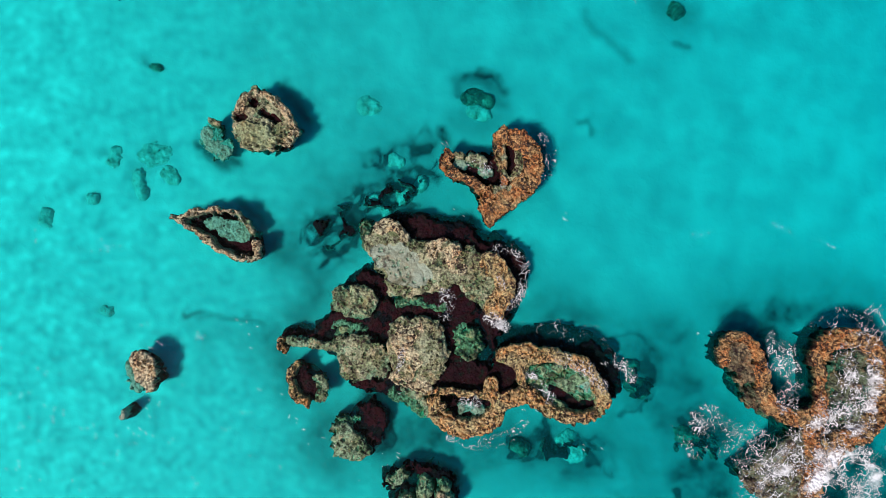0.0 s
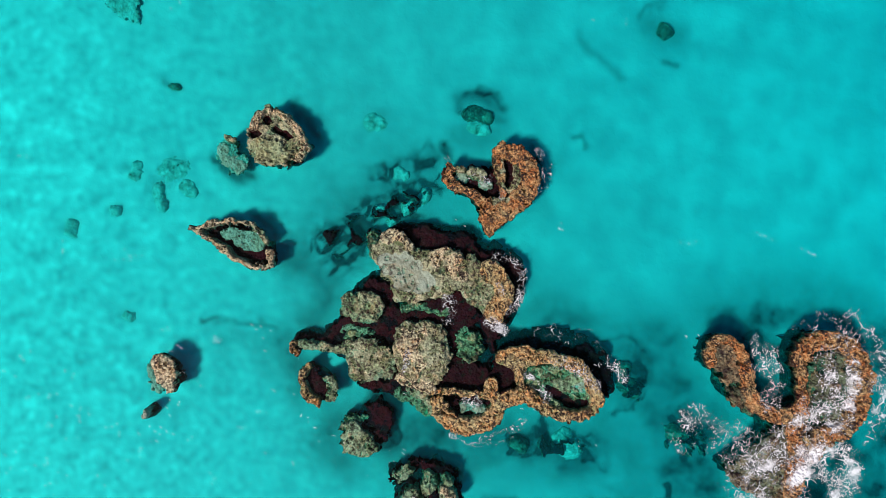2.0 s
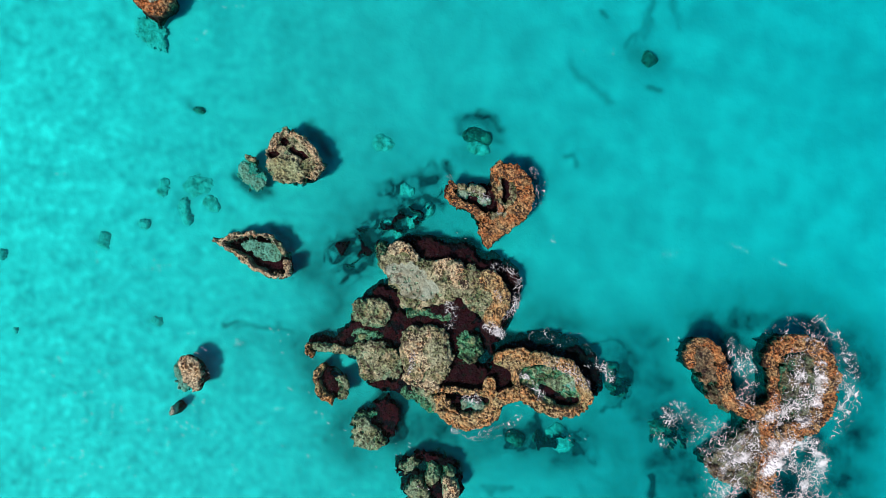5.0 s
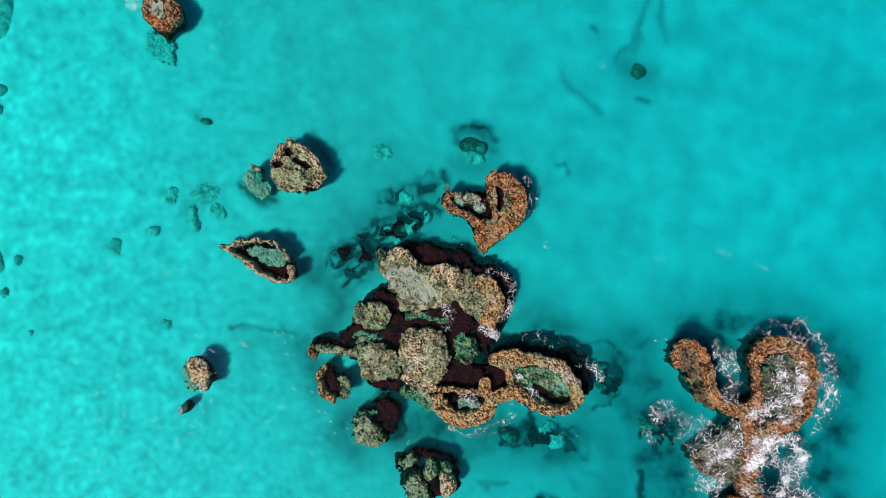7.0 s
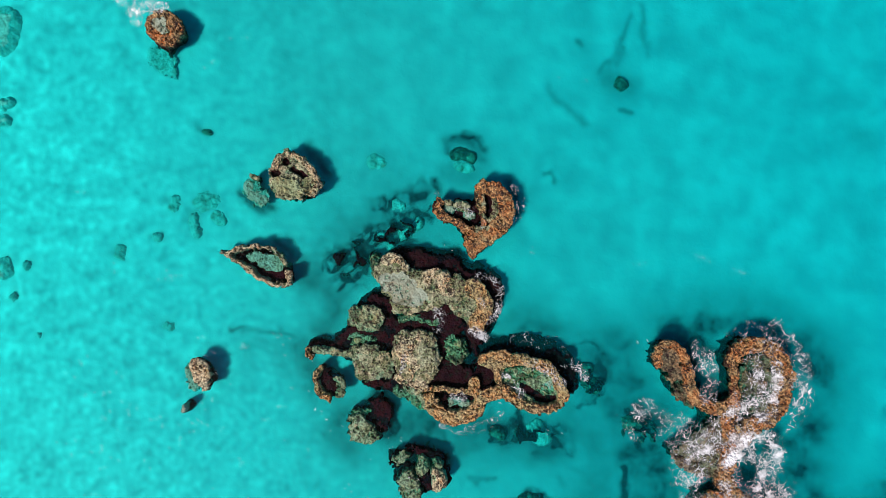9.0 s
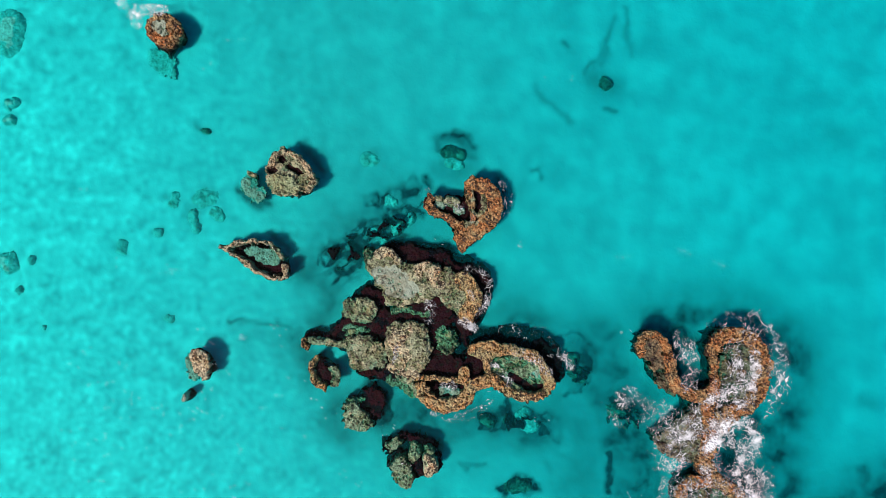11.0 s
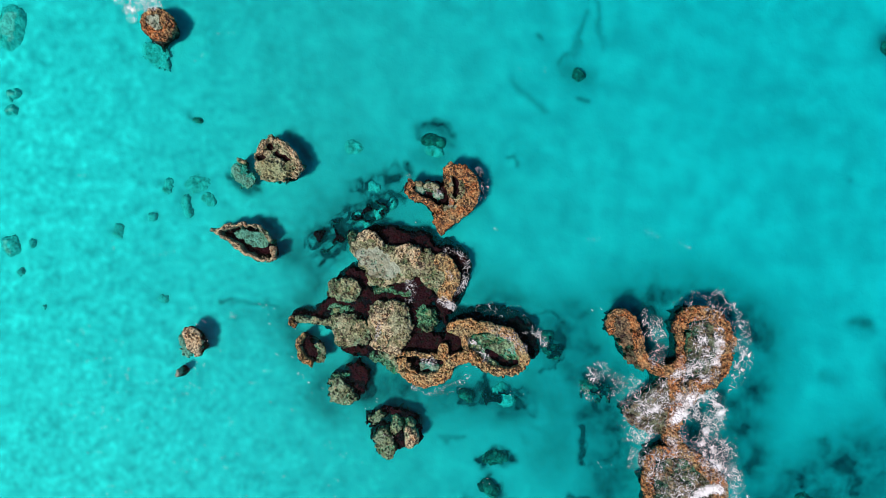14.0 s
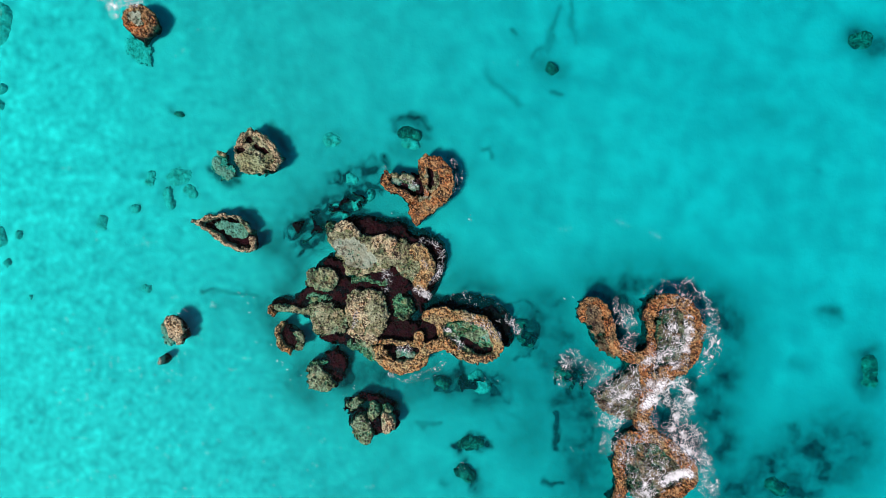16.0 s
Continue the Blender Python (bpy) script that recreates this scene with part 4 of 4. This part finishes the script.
reef("round_ring_reef", "round orange reef stack with a pale pool on top", "reef rock", [
    ("plate", "rim", 0.22, 0, ((-33.1, 29.4), (-32.4, 30.6), (-31.1, 30.9), (-29.9, 30.1), (-29.3, 28.8), (-30.1, 27.5), (-31.1, 27.1), (-32.6, 27.8))),
    ("ridge", "rim", 0.45, 0.59, ((-32.8, 29.2), (-32.3, 30.2), (-31.0, 30.5), (-30.0, 29.8), (-29.5, 28.7), (-30.1, 27.6), (-31.0, 27.2), (-32.2, 27.9), (-32.8, 28.6))),
    ("ridge", "rim", 0.42, 0.73, ((-30.3, 29.5), (-30.1, 28.3), (-30.9, 27.7))),
    ("pool", "basin", 0.2, 0, ((-32.7, 29.6), (-31.7, 30.1), (-31.0, 29.7), (-31.0, 28.4), (-31.8, 28.1), (-32.6, 28.7))),
    ("plate", "boulder", -2.1, 0, ((-33.9, 27.6), (-31.4, 27.1), (-30.7, 25.1), (-31.0, 23.3), (-32.8, 24.4), (-34.3, 25.9))),
])

reef("foam_washed_reef", "large winding orange-brown reef wall washed by white foam", "reef rock", [
    ("ridge", "rim", 0.40, 0.62, ((25.7, -10.2), (25.6, -8.7), (26.9, -7.8), (28.3, -8.7), (29.1, -10.8), (29.3, -13.0))),
    ("ridge", "rim", 0.40, 0.73, ((29.2, -13.0), (30.4, -14.9), (32.5, -15.8), (34.3, -14.8))),
    ("ridge", "rim", 0.36, 0.51, ((34.5, -14.8), (34.6, -12.2), (34.4, -10.5), (34.2, -9.7))),
    ("ridge", "rim", 0.44, 0.88, ((34.3, -10.0), (35.1, -8.3), (37.1, -7.9), (38.9, -8.6))),
    ("ridge", "rim", 0.5, 0.95, ((38.9, -8.6), (40.3, -10.7), (40.4, -13.0), (39.6, -15.2), (38.3, -16.8), (36.3, -17.5))),
    ("ridge", "rim", 0.34, 1.02, ((33.8, -16.2), (34.1, -18.8), (33.8, -21.3), (33.0, -23.5), (34.1, -25.7))),
    ("plate", "weed", -0.05, 0, ((26.3, -10.0), (28.2, -10.0), (29.0, -13.7), (30.5, -15.9), (28.4, -15.0), (26.6, -12.2))),
    ("plate", "weed", -0.3, 0, ((35.2, -9.4), (38.8, -9.4), (39.9, -12.4), (39.1, -16.0), (35.1, -16.0))),
    ("plate", "ledge", 0.0, 0, ((27.3, -20.8), (29.8, -18.8), (32.1, -16.6), (33.9, -17.0), (34.2, -23.3), (31.3, -23.6), (28.7, -22.8))),
    ("ridge", "ledge", 0.18, 0.44, ((27.6, -20.8), (28.3, -22.0), (30.5, -23.0))),
    ("plate", "ledge", 0.22, 0, ((25.7, -10.4), (26.0, -8.5), (27.5, -8.5), (28.4, -10.4), (28.5, -12.6), (27.2, -12.0), (26.2, -11.2))),
    ("ridge", "rim", 0.2, 0.88, ((36.4, -17.7), (35.3, -19.6), (34.2, -20.3))),
], looks={"weed": WASHED, "ledge": WASHED})

reef("southern_ring_reef", "rough orange-brown reef ring under breaking foam", "reef rock", [
    ("ridge", "rim", 0.3, 0.73, ((33.3, -25.7), (31.1, -25.9), (30.3, -27.4), (30.0, -29.7), (30.6, -32.1), (30.0, -34.1))),
    ("ridge", "rim", 0.36, 0.88, ((34.8, -25.7), (37.0, -27.2), (38.8, -28.9), (39.8, -30.7), (38.7, -32.3), (36.2, -33.6), (34.0, -35.2))),
    ("plate", "weed", -0.2, 0, ((30.9, -26.6), (35.0, -26.6), (39.7, -30.7), (36.3, -33.6), (31.2, -34.3))),
    ("ridge", "ledge", 0.1, 0.66, ((31.9, -28.7), (34.1, -29.8), (35.5, -32.0))),
    ("ridge", "rim", 0.3, 0.88, ((30.0, -34.1), (29.2, -36.7), (30.6, -38.9), (33.9, -38.5), (35.1, -36.0))),
], looks={"weed": WASHED, "ledge": WASHED})

reef("dark_platform_and_shade", "dark weed-covered rock platform between the reefs", "reef platform", [
    ("plate", "dark", -0.92, 0, ((-9.6, -3.3), (-7.1, -2.1), (-5.9, -0.7), (-6.1, 2.1), (-4.4, 3.1), (-1.3, 2.8), (2.4, 2.1), (5.1, 1.1), (6.9, 0.1), (7.7, -2.8), (6.4, -5.7), (5.1, -7.6), (5.3, -10.5), (4.9, -13.6), (0.3, -14.4), (-4.4, -13.3), (-7.6, -13.0), (-9.3, -11.5), (-10.2, -9.3), (-13.9, -8.5), (-15.0, -7.9), (-11.8, -7.4), (-10.0, -6.2))),
])

# added dark shape in place of the deep shadow beyond the ring reef
reef("dark_platform_and_shade", "dark step standing for the shadow below the ring reef's wall", "reef platform", [
    ("plate", "dark", -1.45, 0, ((5.1, -8.7), (7.8, -7.6), (11.5, -7.8), (14.5, -8.6), (16.2, -10.6), (16.6, -12.9), (16.0, -14.0), (14.2, -11.7), (11.5, -10.1), (6.2, -9.8))),
])

reef("weedy_ledge", "green weedy rock ledge in a dark channel between reefs", "reef rock", [
    ("plate", "weed", -0.55, 0, ((0.8, -6.8), (3.4, -7.1), (4.1, -8.8), (3.0, -10.3), (1.1, -10.1))),
])

reef("weedy_ledge", "green weedy rock ledge at the slab's end", "reef rock", [
    ("ridge", "weed", -0.5, 0.52, ((-7.1, 2.1), (-7.0, 0.6))),
])

reef("weedy_ledge", "green weedy rock ledge beside the round rock", "reef rock", [
    ("ridge", "weed", -0.6, 0.41, ((-9.6, -7.6), (-7.5, -7.2))),
])

reef("weedy_ledge", "green weedy rock ledge under the slab's edge", "reef rock", [
    ("ridge", "weed", -0.6, 0.41, ((-4.1, -5.0), (-1.8, -4.8), (0.0, -5.4))),
])

reef("weedy_ledge", "green weedy rock ledge beside the scalloped reef", "reef rock", [
    ("ridge", "weed", -0.7, 0.57, ((-4.4, -13.3), (-2.8, -14.1), (-1.7, -15.1))),
])

reef("weedy_rubble", "dark weedy rock rubble with sand showing between", "rubble", [
    ("plate", "rubble", 0.75, 0, ((-13.5, 3.3), (-10.0, 5.0), (-6.7, 6.6), (-2.4, 8.2), (-0.8, 6.0), (-3.2, 2.8), (-7.0, 2.0), (-8.2, -1.5), (-11.3, -1.4), (-13.0, 0.1))),
])

reef("weedy_rubble", "dark weedy rock rubble below the ring reef", "rubble", [
    ("plate", "rubble", 0.6, 0, ((5.7, -17.3), (9.5, -17.0), (15.0, -17.8), (15.5, -20.5), (11.7, -21.2), (6.8, -20.6))),
])

reef("weedy_rubble", "dark weedy rock rubble on the sand beyond the ring reef", "rubble", [
    ("plate", "rubble", 0.6, 0, ((16.6, -9.7), (20.4, -10.8), (21.6, -13.5), (19.8, -16.3), (16.3, -15.2))),
])

reef("weedy_rubble", "dark weedy rock rubble beside the foam-washed reef", "rubble", [
    ("plate", "rubble", 0.7, 0, ((21.6, -16.3), (24.6, -15.6), (27.6, -17.1), (27.6, -20.9), (23.8, -21.6), (21.1, -20.1))),
])
sunken_boulder(-1.7, 0.72, ((-3.8, 5.1), (-3.5, 5.4)))
sunken_boulder(-1.7, 0.52, ((-5.5, 3.5), (-5.3, 3.7)))
sunken_boulder(-1.8, 0.62, ((-2.2, 6.0), (-1.9, 6.4)))
sunken_boulder(-1.7, 0.52, ((-6.7, 4.8), (-6.4, 4.9)))
sunken_boulder(-1.6, 0.75, ((2.4, 14.5), (3.3, 14.7), (4.2, 14.2)), True)
sunken_boulder(-2.2, 0.6, ((2.8, 13.2), (4.0, 12.9)))
sunken_boulder(-1.9, 0.46, ((-27.3, 17.4), (-27.2, 17.3)), True)
sunken_boulder(-2.2, 0.57, ((-4.6, 8.6), (-4.2, 8.4)))
sunken_boulder(-2.0, 0.62, ((-28.9, 7.0), (-28.6, 5.3)))
sunken_boulder(-2.4, 1.05, ((-27.8, 8.9), (-26.9, 9.2)))
sunken_boulder(-2.4, 0.75, ((-26.3, 7.3), (-25.8, 6.8)))
sunken_boulder(-2.3, 0.67, ((-31.0, 9.2), (-31.3, 8.4)))
sunken_boulder(-2.1, 0.72, ((-37.7, 2.7), (-37.6, 3.4)))
sunken_boulder(-2.1, 0.52, ((-33.3, 4.9), (-33.1, 4.8)))
sunken_boulder(-2.3, 0.57, ((-32.1, -5.8), (-31.8, -5.9)))
sunken_boulder(-2.3, 0.93, ((-7.2, 13.8), (-6.8, 13.6)))
sunken_boulder(-1.0, 0.72, ((7.1, -18.8), (7.7, -19.3)), True)
sunken_boulder(-1.6, 1.24, ((12.0, -18.7), (12.5, -19.3)))
sunken_boulder(-1.8, 0.93, ((18.4, -13.2), (19.2, -13.5)), True)
sunken_boulder(-1.0, 0.73, ((22.5, 23.2), (22.7, 23.0)), True)
sunken_boulder(-1.7, 1.75, ((-51.4, 28.4), (-51.0, 30.6)))
sunken_boulder(-1.8, 0.65, ((-51.4, 20.7), (-50.6, 21.0)))
sunken_boulder(-1.8, 0.65, ((-51.6, 18.8), (-51.2, 18.8)))
sunken_boulder(-1.6, 1.16, ((-51.7, 1.4), (-51.4, 1.0)))
sunken_boulder(-1.9, 0.51, ((-48.9, 1.6), (-48.8, 1.5)))
sunken_boulder(-2.0, 0.36, ((-50.3, -2.1), (-50.5, -2.4)))
sunken_boulder(-2.3, 0.36, ((-47.5, -6.8), (-47.4, -6.8)))
sunken_boulder(-0.8, 0.95, ((9.8, -31.0), (10.7, -31.7)), True)
sunken_boulder(-1.4, 0.95, ((10.5, -27.4), (11.9, -27.2)), True)
sunken_boulder(-2.2, 1.1, ((64.0, 26.4), (65.2, 26.7)), True)
sunken_boulder(-2.2, 1.1, ((65.5, -17.4), (65.5, -19.6)), True)
sunken_boulder(-1.3, 1.02, ((52.0, -33.5), (53.1, -34.2)), True)
sunken_boulder(-1.4, 0.62, ((17.7, -11.3), (18.3, -11.4)), True)
sunken_boulder(-1.5, 0.93, ((23.3, -17.9), (24.1, -18.4)), True)


# ------------------------------------------------------------------ weed on the sand
def seaweed(label, zones, seed):
    """Many small tufts of flat leaves on the seabed, thinning out round strokes: (strength, width, points)."""
    rng = np.random.default_rng(seed)
    leaves = []
    for strength, wide, pts in zones:
        every = np.array(pts)
        low, high = every.min(0) - 2.2 * wide, every.max(0) + 2.2 * wide
        count = int((high - low).prod() * 28)
        x, y = rng.uniform(low[0], high[0], count), rng.uniform(low[1], high[1], count)
        d = from_line(x + 0.25 * fbm(x, y, 1.0, 3, seed), y + 0.25 * fbm(x, y, 1.0, 3, seed + 1), rounded(pts, False) if len(pts) > 2 else pts)
        chance = strength * np.exp(-(d / (0.65 * wide)) ** 2) * np.clip(0.55 + 0.9 * fbm(x, y, 1.6, 3, seed + 2), 0, 1.3)
        keep = rng.uniform(0, 1, count) < chance
        leaves.append(np.stack([x[keep], y[keep]], -1))
    place = np.concatenate(leaves)
    n = len(place)
    turn, long = rng.uniform(0, 2 * np.pi, n), rng.uniform(0.025, 0.06, n)
    wide, lift = long * rng.uniform(0.5, 0.9, n), rng.uniform(0.02, 0.10, n)
    z = bed(place[:, 0], place[:, 1])
    co = np.zeros((n, 6, 3))
    for k, (a, b, h) in enumerate(((-1, 0, 0.1), (-0.2, -1, 0.7), (0.6, -0.7, 1.0), (1, 0, 0.8), (0.5, 0.8, 1.0), (-0.3, 0.9, 0.6))):
        co[:, k, 0] = place[:, 0] + a * long * np.cos(turn) - b * wide * np.sin(turn)
        co[:, k, 1] = place[:, 1] + a * long * np.sin(turn) + b * wide * np.cos(turn)
        co[:, k, 2] = z + 0.02 + h * lift
    quads = (np.array([(0, 1, 2, 3), (0, 3, 4, 5)])[None] + 6 * np.arange(n)[:, None, None]).reshape(-1, 4)
    ob = new("seaweed", grid_mesh("seaweed", co.reshape(-1, 3), quads))
    ob.data.materials.append(SEAWEED)
    return tagged(ob, label, "seaweed", kind="stuff")


for number, (label, zones) in enumerate(weed_and_shade_beds):
    thick = [z for z in zones if 0.9 > z[0] >= 0.7 and z[1] < 0.35]
    if thick:
        seaweed(label, thick, 300 + 10 * number)


# ------------------------------------------------------------------ foam
def rock_top(ax, ay):
    top = np.zeros((len(ay), len(ax)))
    for (x0, x1, y0, y1), forms, seed in built:
        i0, i1 = np.searchsorted(ax, (x0, x1))
        j0, j1 = np.searchsorted(ay, (y0, y1))
        if i1 > i0 and j1 > j0:
            x, y = np.meshgrid(ax[i0:i1], ay[j0:j1])
            top[j0:j1, i0:i1] = np.maximum(top[j0:j1, i0:i1], reef_height(x, y, forms, seed)[0])
    return top


def sea_foam(name, label, zones, lace=1.0, step=0.042, seed=7):
    """Lacy foam lying on water and rock round the strokes in zones: (strength, width, points)."""
    x0, x1, y0, y1 = area([("", "", 0, w, p) for s, w, p in zones], 1.2)
    ax, ay = np.arange(x0, x1, step), np.arange(y0, y1, step)
    x, y = np.meshgrid(ax, ay)
    cover = np.zeros(x.shape)
    rag = fbm(x, y, 2.2, 4, seed)
    for strength, wide, pts in zones:
        d = from_line(x, y, pts) / wide + 0.55 * rag
        cover = np.maximum(cover, strength * (1 - smooth(0.35, 1.15, d)))
    level = cover * (1 + 0.55 * fbm(x, y, 1.7, 4, seed + 8))
    clear = 1.0
    for k, (size, wide) in enumerate(((1.7, 0.034), (1.05, 0.028), (0.7, 0.024), (0.42, 0.020))):
        size *= lace
        bx = x + 0.60 * size * fbm(x, y, 1.0 * size, 2, seed + 50 + k)
        by = y + 0.60 * size * fbm(x, y, 1.0 * size, 2, seed + 60 + k)
        one, two = worley(bx, by, size, seed + 30 + k)
        thick = wide * (0.55 + 1.1 * np.clip(0.5 + fbm(x, y, 0.8, 3, seed + 65 + k), 0, 1.6))
        thread = np.exp(-((two - one) * size / (thick + 1e-4)) ** 2)
        gate = smooth(0.72 - 0.6 * level, 1.22 - 0.6 * level, 0.5 + 0.75 * fbm(x, y, 2.0, 4, seed + 70 + k))
        clear = clear * (1 - np.clip(0.88 + 0.3 * rag, 0.4, 1.0) * thread * gate)
    spots, _ = worley(x, y, 0.26, seed + 95)
    clear = clear * (1 - 0.7 * smooth(0.26, 0.10, spots) * smooth(0.95 - 0.6 * level, 1.25 - 0.6 * level, 0.5 + 0.7 * fbm(x, y, 0.9, 3, seed + 96)))
    froth = level + 0.32 * fbm(x, y, 1.0, 5, seed + 90)
    milk = 0.42 * smooth(0.70, 1.20, froth) + 0.45 * smooth(1.08, 1.45, froth)
    density = np.clip((1 - clear * (1 - milk)) * smooth(0.06, 0.25, level), 0, 0.97)
    density[[0, -1], :] = 0
    density[:, [0, -1]] = 0
    z = np.maximum(rock_top(ax, ay), 0.03) + 0.035
    co = np.stack([x, y, z], -1).reshape(-1, 3)
    faces = cells(len(ax), len(ay))
    flat = density.ravel()
    faces = faces[(flat[faces] > 0.06).any(axis=1)]
    ob = new(name, grid_mesh(name, co, faces, flat))
    ob.data.materials.append(FOAM)
    return tagged(ob, label, "foam", kind="stuff")


sea_foam("sea_foam", "thin white lacy sea foam washing round the winding reef", [
    (0.8, 2.34, ((35.4, -15.2), (35.3, -18.9), (33.5, -22.5))),
    (1.1, 1.17, ((36.8, -16.5), (35.3, -19.6), (33.8, -21.8))),
    (1.0, 0.73, ((39.3, -10.1), (39.0, -13.4), (38.3, -16.3))),
    (0.65, 1.46, ((30.7, -8.9), (31.7, -12.2), (31.5, -13.7))),
    (0.58, 1.61, ((35.1, -6.6), (39.1, -6.6), (42.0, -9.8), (42.7, -13.8), (41.2, -16.7))),
    (0.5, 2.49, ((24.0, -15.8), (27.7, -16.9), (29.8, -20.3))),
    (0.85, 2.20, ((37.5, -19.6), (38.2, -23.3), (39.6, -27.0))),
    (0.65, 2.63, ((29.1, -21.7), (31.7, -19.6))),
    (0.8, 1.76, ((37.3, -10.1), (36.8, -14.5))),
], 0.9, seed=27)
sea_foam("sea_foam", "dense white foam breaking over the southern reef ring", [
    (0.58, 3.37, ((32.0, -26.9), (34.1, -29.9))),
    (1.1, 1.32, ((38.9, -30.3), (35.6, -31.7), (32.6, -33.1))),
    (0.55, 2.05, ((39.6, -27.0), (40.7, -29.9), (41.4, -32.1))),
    (0.5, 2.93, ((32.6, -34.2), (34.0, -37.9))),
], 0.9, seed=47)
sea_foam("sea_foam", "thin curl of white foam off the reef knob", [
    (0.6, 0.62, ((5.0, -0.2), (6.2, 0.1), (7.3, -1.1), (7.6, -2.8), (6.6, -4.6), (5.7, -5.3))),
    (0.4, 0.83, ((0.3, -4.1), (0.3, -5.6))),
    (0.75, 0.52, ((5.2, -2.5), (5.5, -3.4))),
], 0.9, seed=67)
sea_foam("sea_foam", "thin white wash drying on the domed rock", [
    (0.95, 0.46, ((-3.5, -9.3), (-4.1, -11.0))),
], 0.9, seed=87)
sea_foam("sea_foam", "scattered thin foam along the ring reef", [
    (0.32, 1.03, ((7.5, -7.4), (10.6, -6.9), (13.7, -7.7), (14.5, -8.4))),
    (0.4, 0.83, ((16.3, -10.2), (17.3, -11.3))),
    (0.5, 0.67, ((0.8, -17.2), (3.9, -17.7), (6.0, -17.0), (7.3, -15.7))),
    (0.7, 0.62, ((8.0, -11.5), (9.7, -13.2))),
    (0.65, 0.62, ((1.8, -13.9), (3.0, -14.0))),
    (0.75, 0.62, ((4.4, -6.3), (5.5, -7.1))),
    (0.42, 0.7, ((10.6, -9.9), (13.2, -10.8), (14.4, -12.4))),
], 0.9, seed=107)
sea_foam("sea_foam", "thin foam line beside the heart-shaped reef", [
    (0.42, 0.9, ((0.2, 9.3), (1.2, 8.2), (3.4, 7.6))),
    (0.45, 0.5, ((5.9, 7.2), (5.4, 5.6))),
    (0.33, 0.57, ((9.0, 10.4), (9.9, 8.9), (9.9, 7.3), (8.3, 5.8), (6.8, 4.2))),
], 0.9, seed=127)
sea_foam("sea_foam", "white foam wash beside the round ring reef", [
    (0.6, 0.84, ((-34.8, 31.7), (-33.4, 31.5), (-31.3, 31.7))),
    (0.45, 0.98, ((-36.6, 32.4), (-35.2, 31.0), (-34.5, 29.9))),
], 0.6, seed=147)

def flecks(count, x0, x1, y0, y1, seed):
    """Short bright streaks standing for sun glints scattered on open water, each a thin bent strip."""
    rng = np.random.default_rng(seed)
    co, quads = [], []
    for _ in range(count):
        cx, cy = rng.uniform(x0, x1), rng.uniform(y0, y1)
        for _ in range(rng.integers(1, 5)):
            px, py = cx + rng.normal(0, 0.55), cy + rng.normal(0, 0.32)
            turn, long, wide = rng.normal(-0.85, 0.35), rng.uniform(0.12, 0.42), rng.uniform(0.010, 0.024)
            for s in (-1.0, -0.3, 0.4, 1.0):
                w = wide * (1 - 0.75 * s * s)
                mx, my = px + s * long / 2 * math.cos(turn), py + s * long / 2 * math.sin(turn) + 0.012 * s * s
                co += [(mx - w * math.sin(turn), my + w * math.cos(turn), 0.09), (mx + w * math.sin(turn), my - w * math.cos(turn), 0.09)]
            n = len(co)
            quads += [(n - 8 + 2 * k, n - 7 + 2 * k, n - 5 + 2 * k, n - 6 + 2 * k) for k in range(3)]
    ob = new("glint_flecks", grid_mesh("glint_flecks", np.array(co), np.array(quads), np.full(len(co), 0.85)))
    ob.data.materials.append(FOAM)
    return tagged(ob, "scattered white strips standing for sun glints on open turquoise water", "foam", kind="stuff")


# white strips in foam material imitate sparkles, most of them to the south-west
flecks(95, -46, -2, -38, -6, 3)
flecks(30, -42, 40, -30, 30, 4)
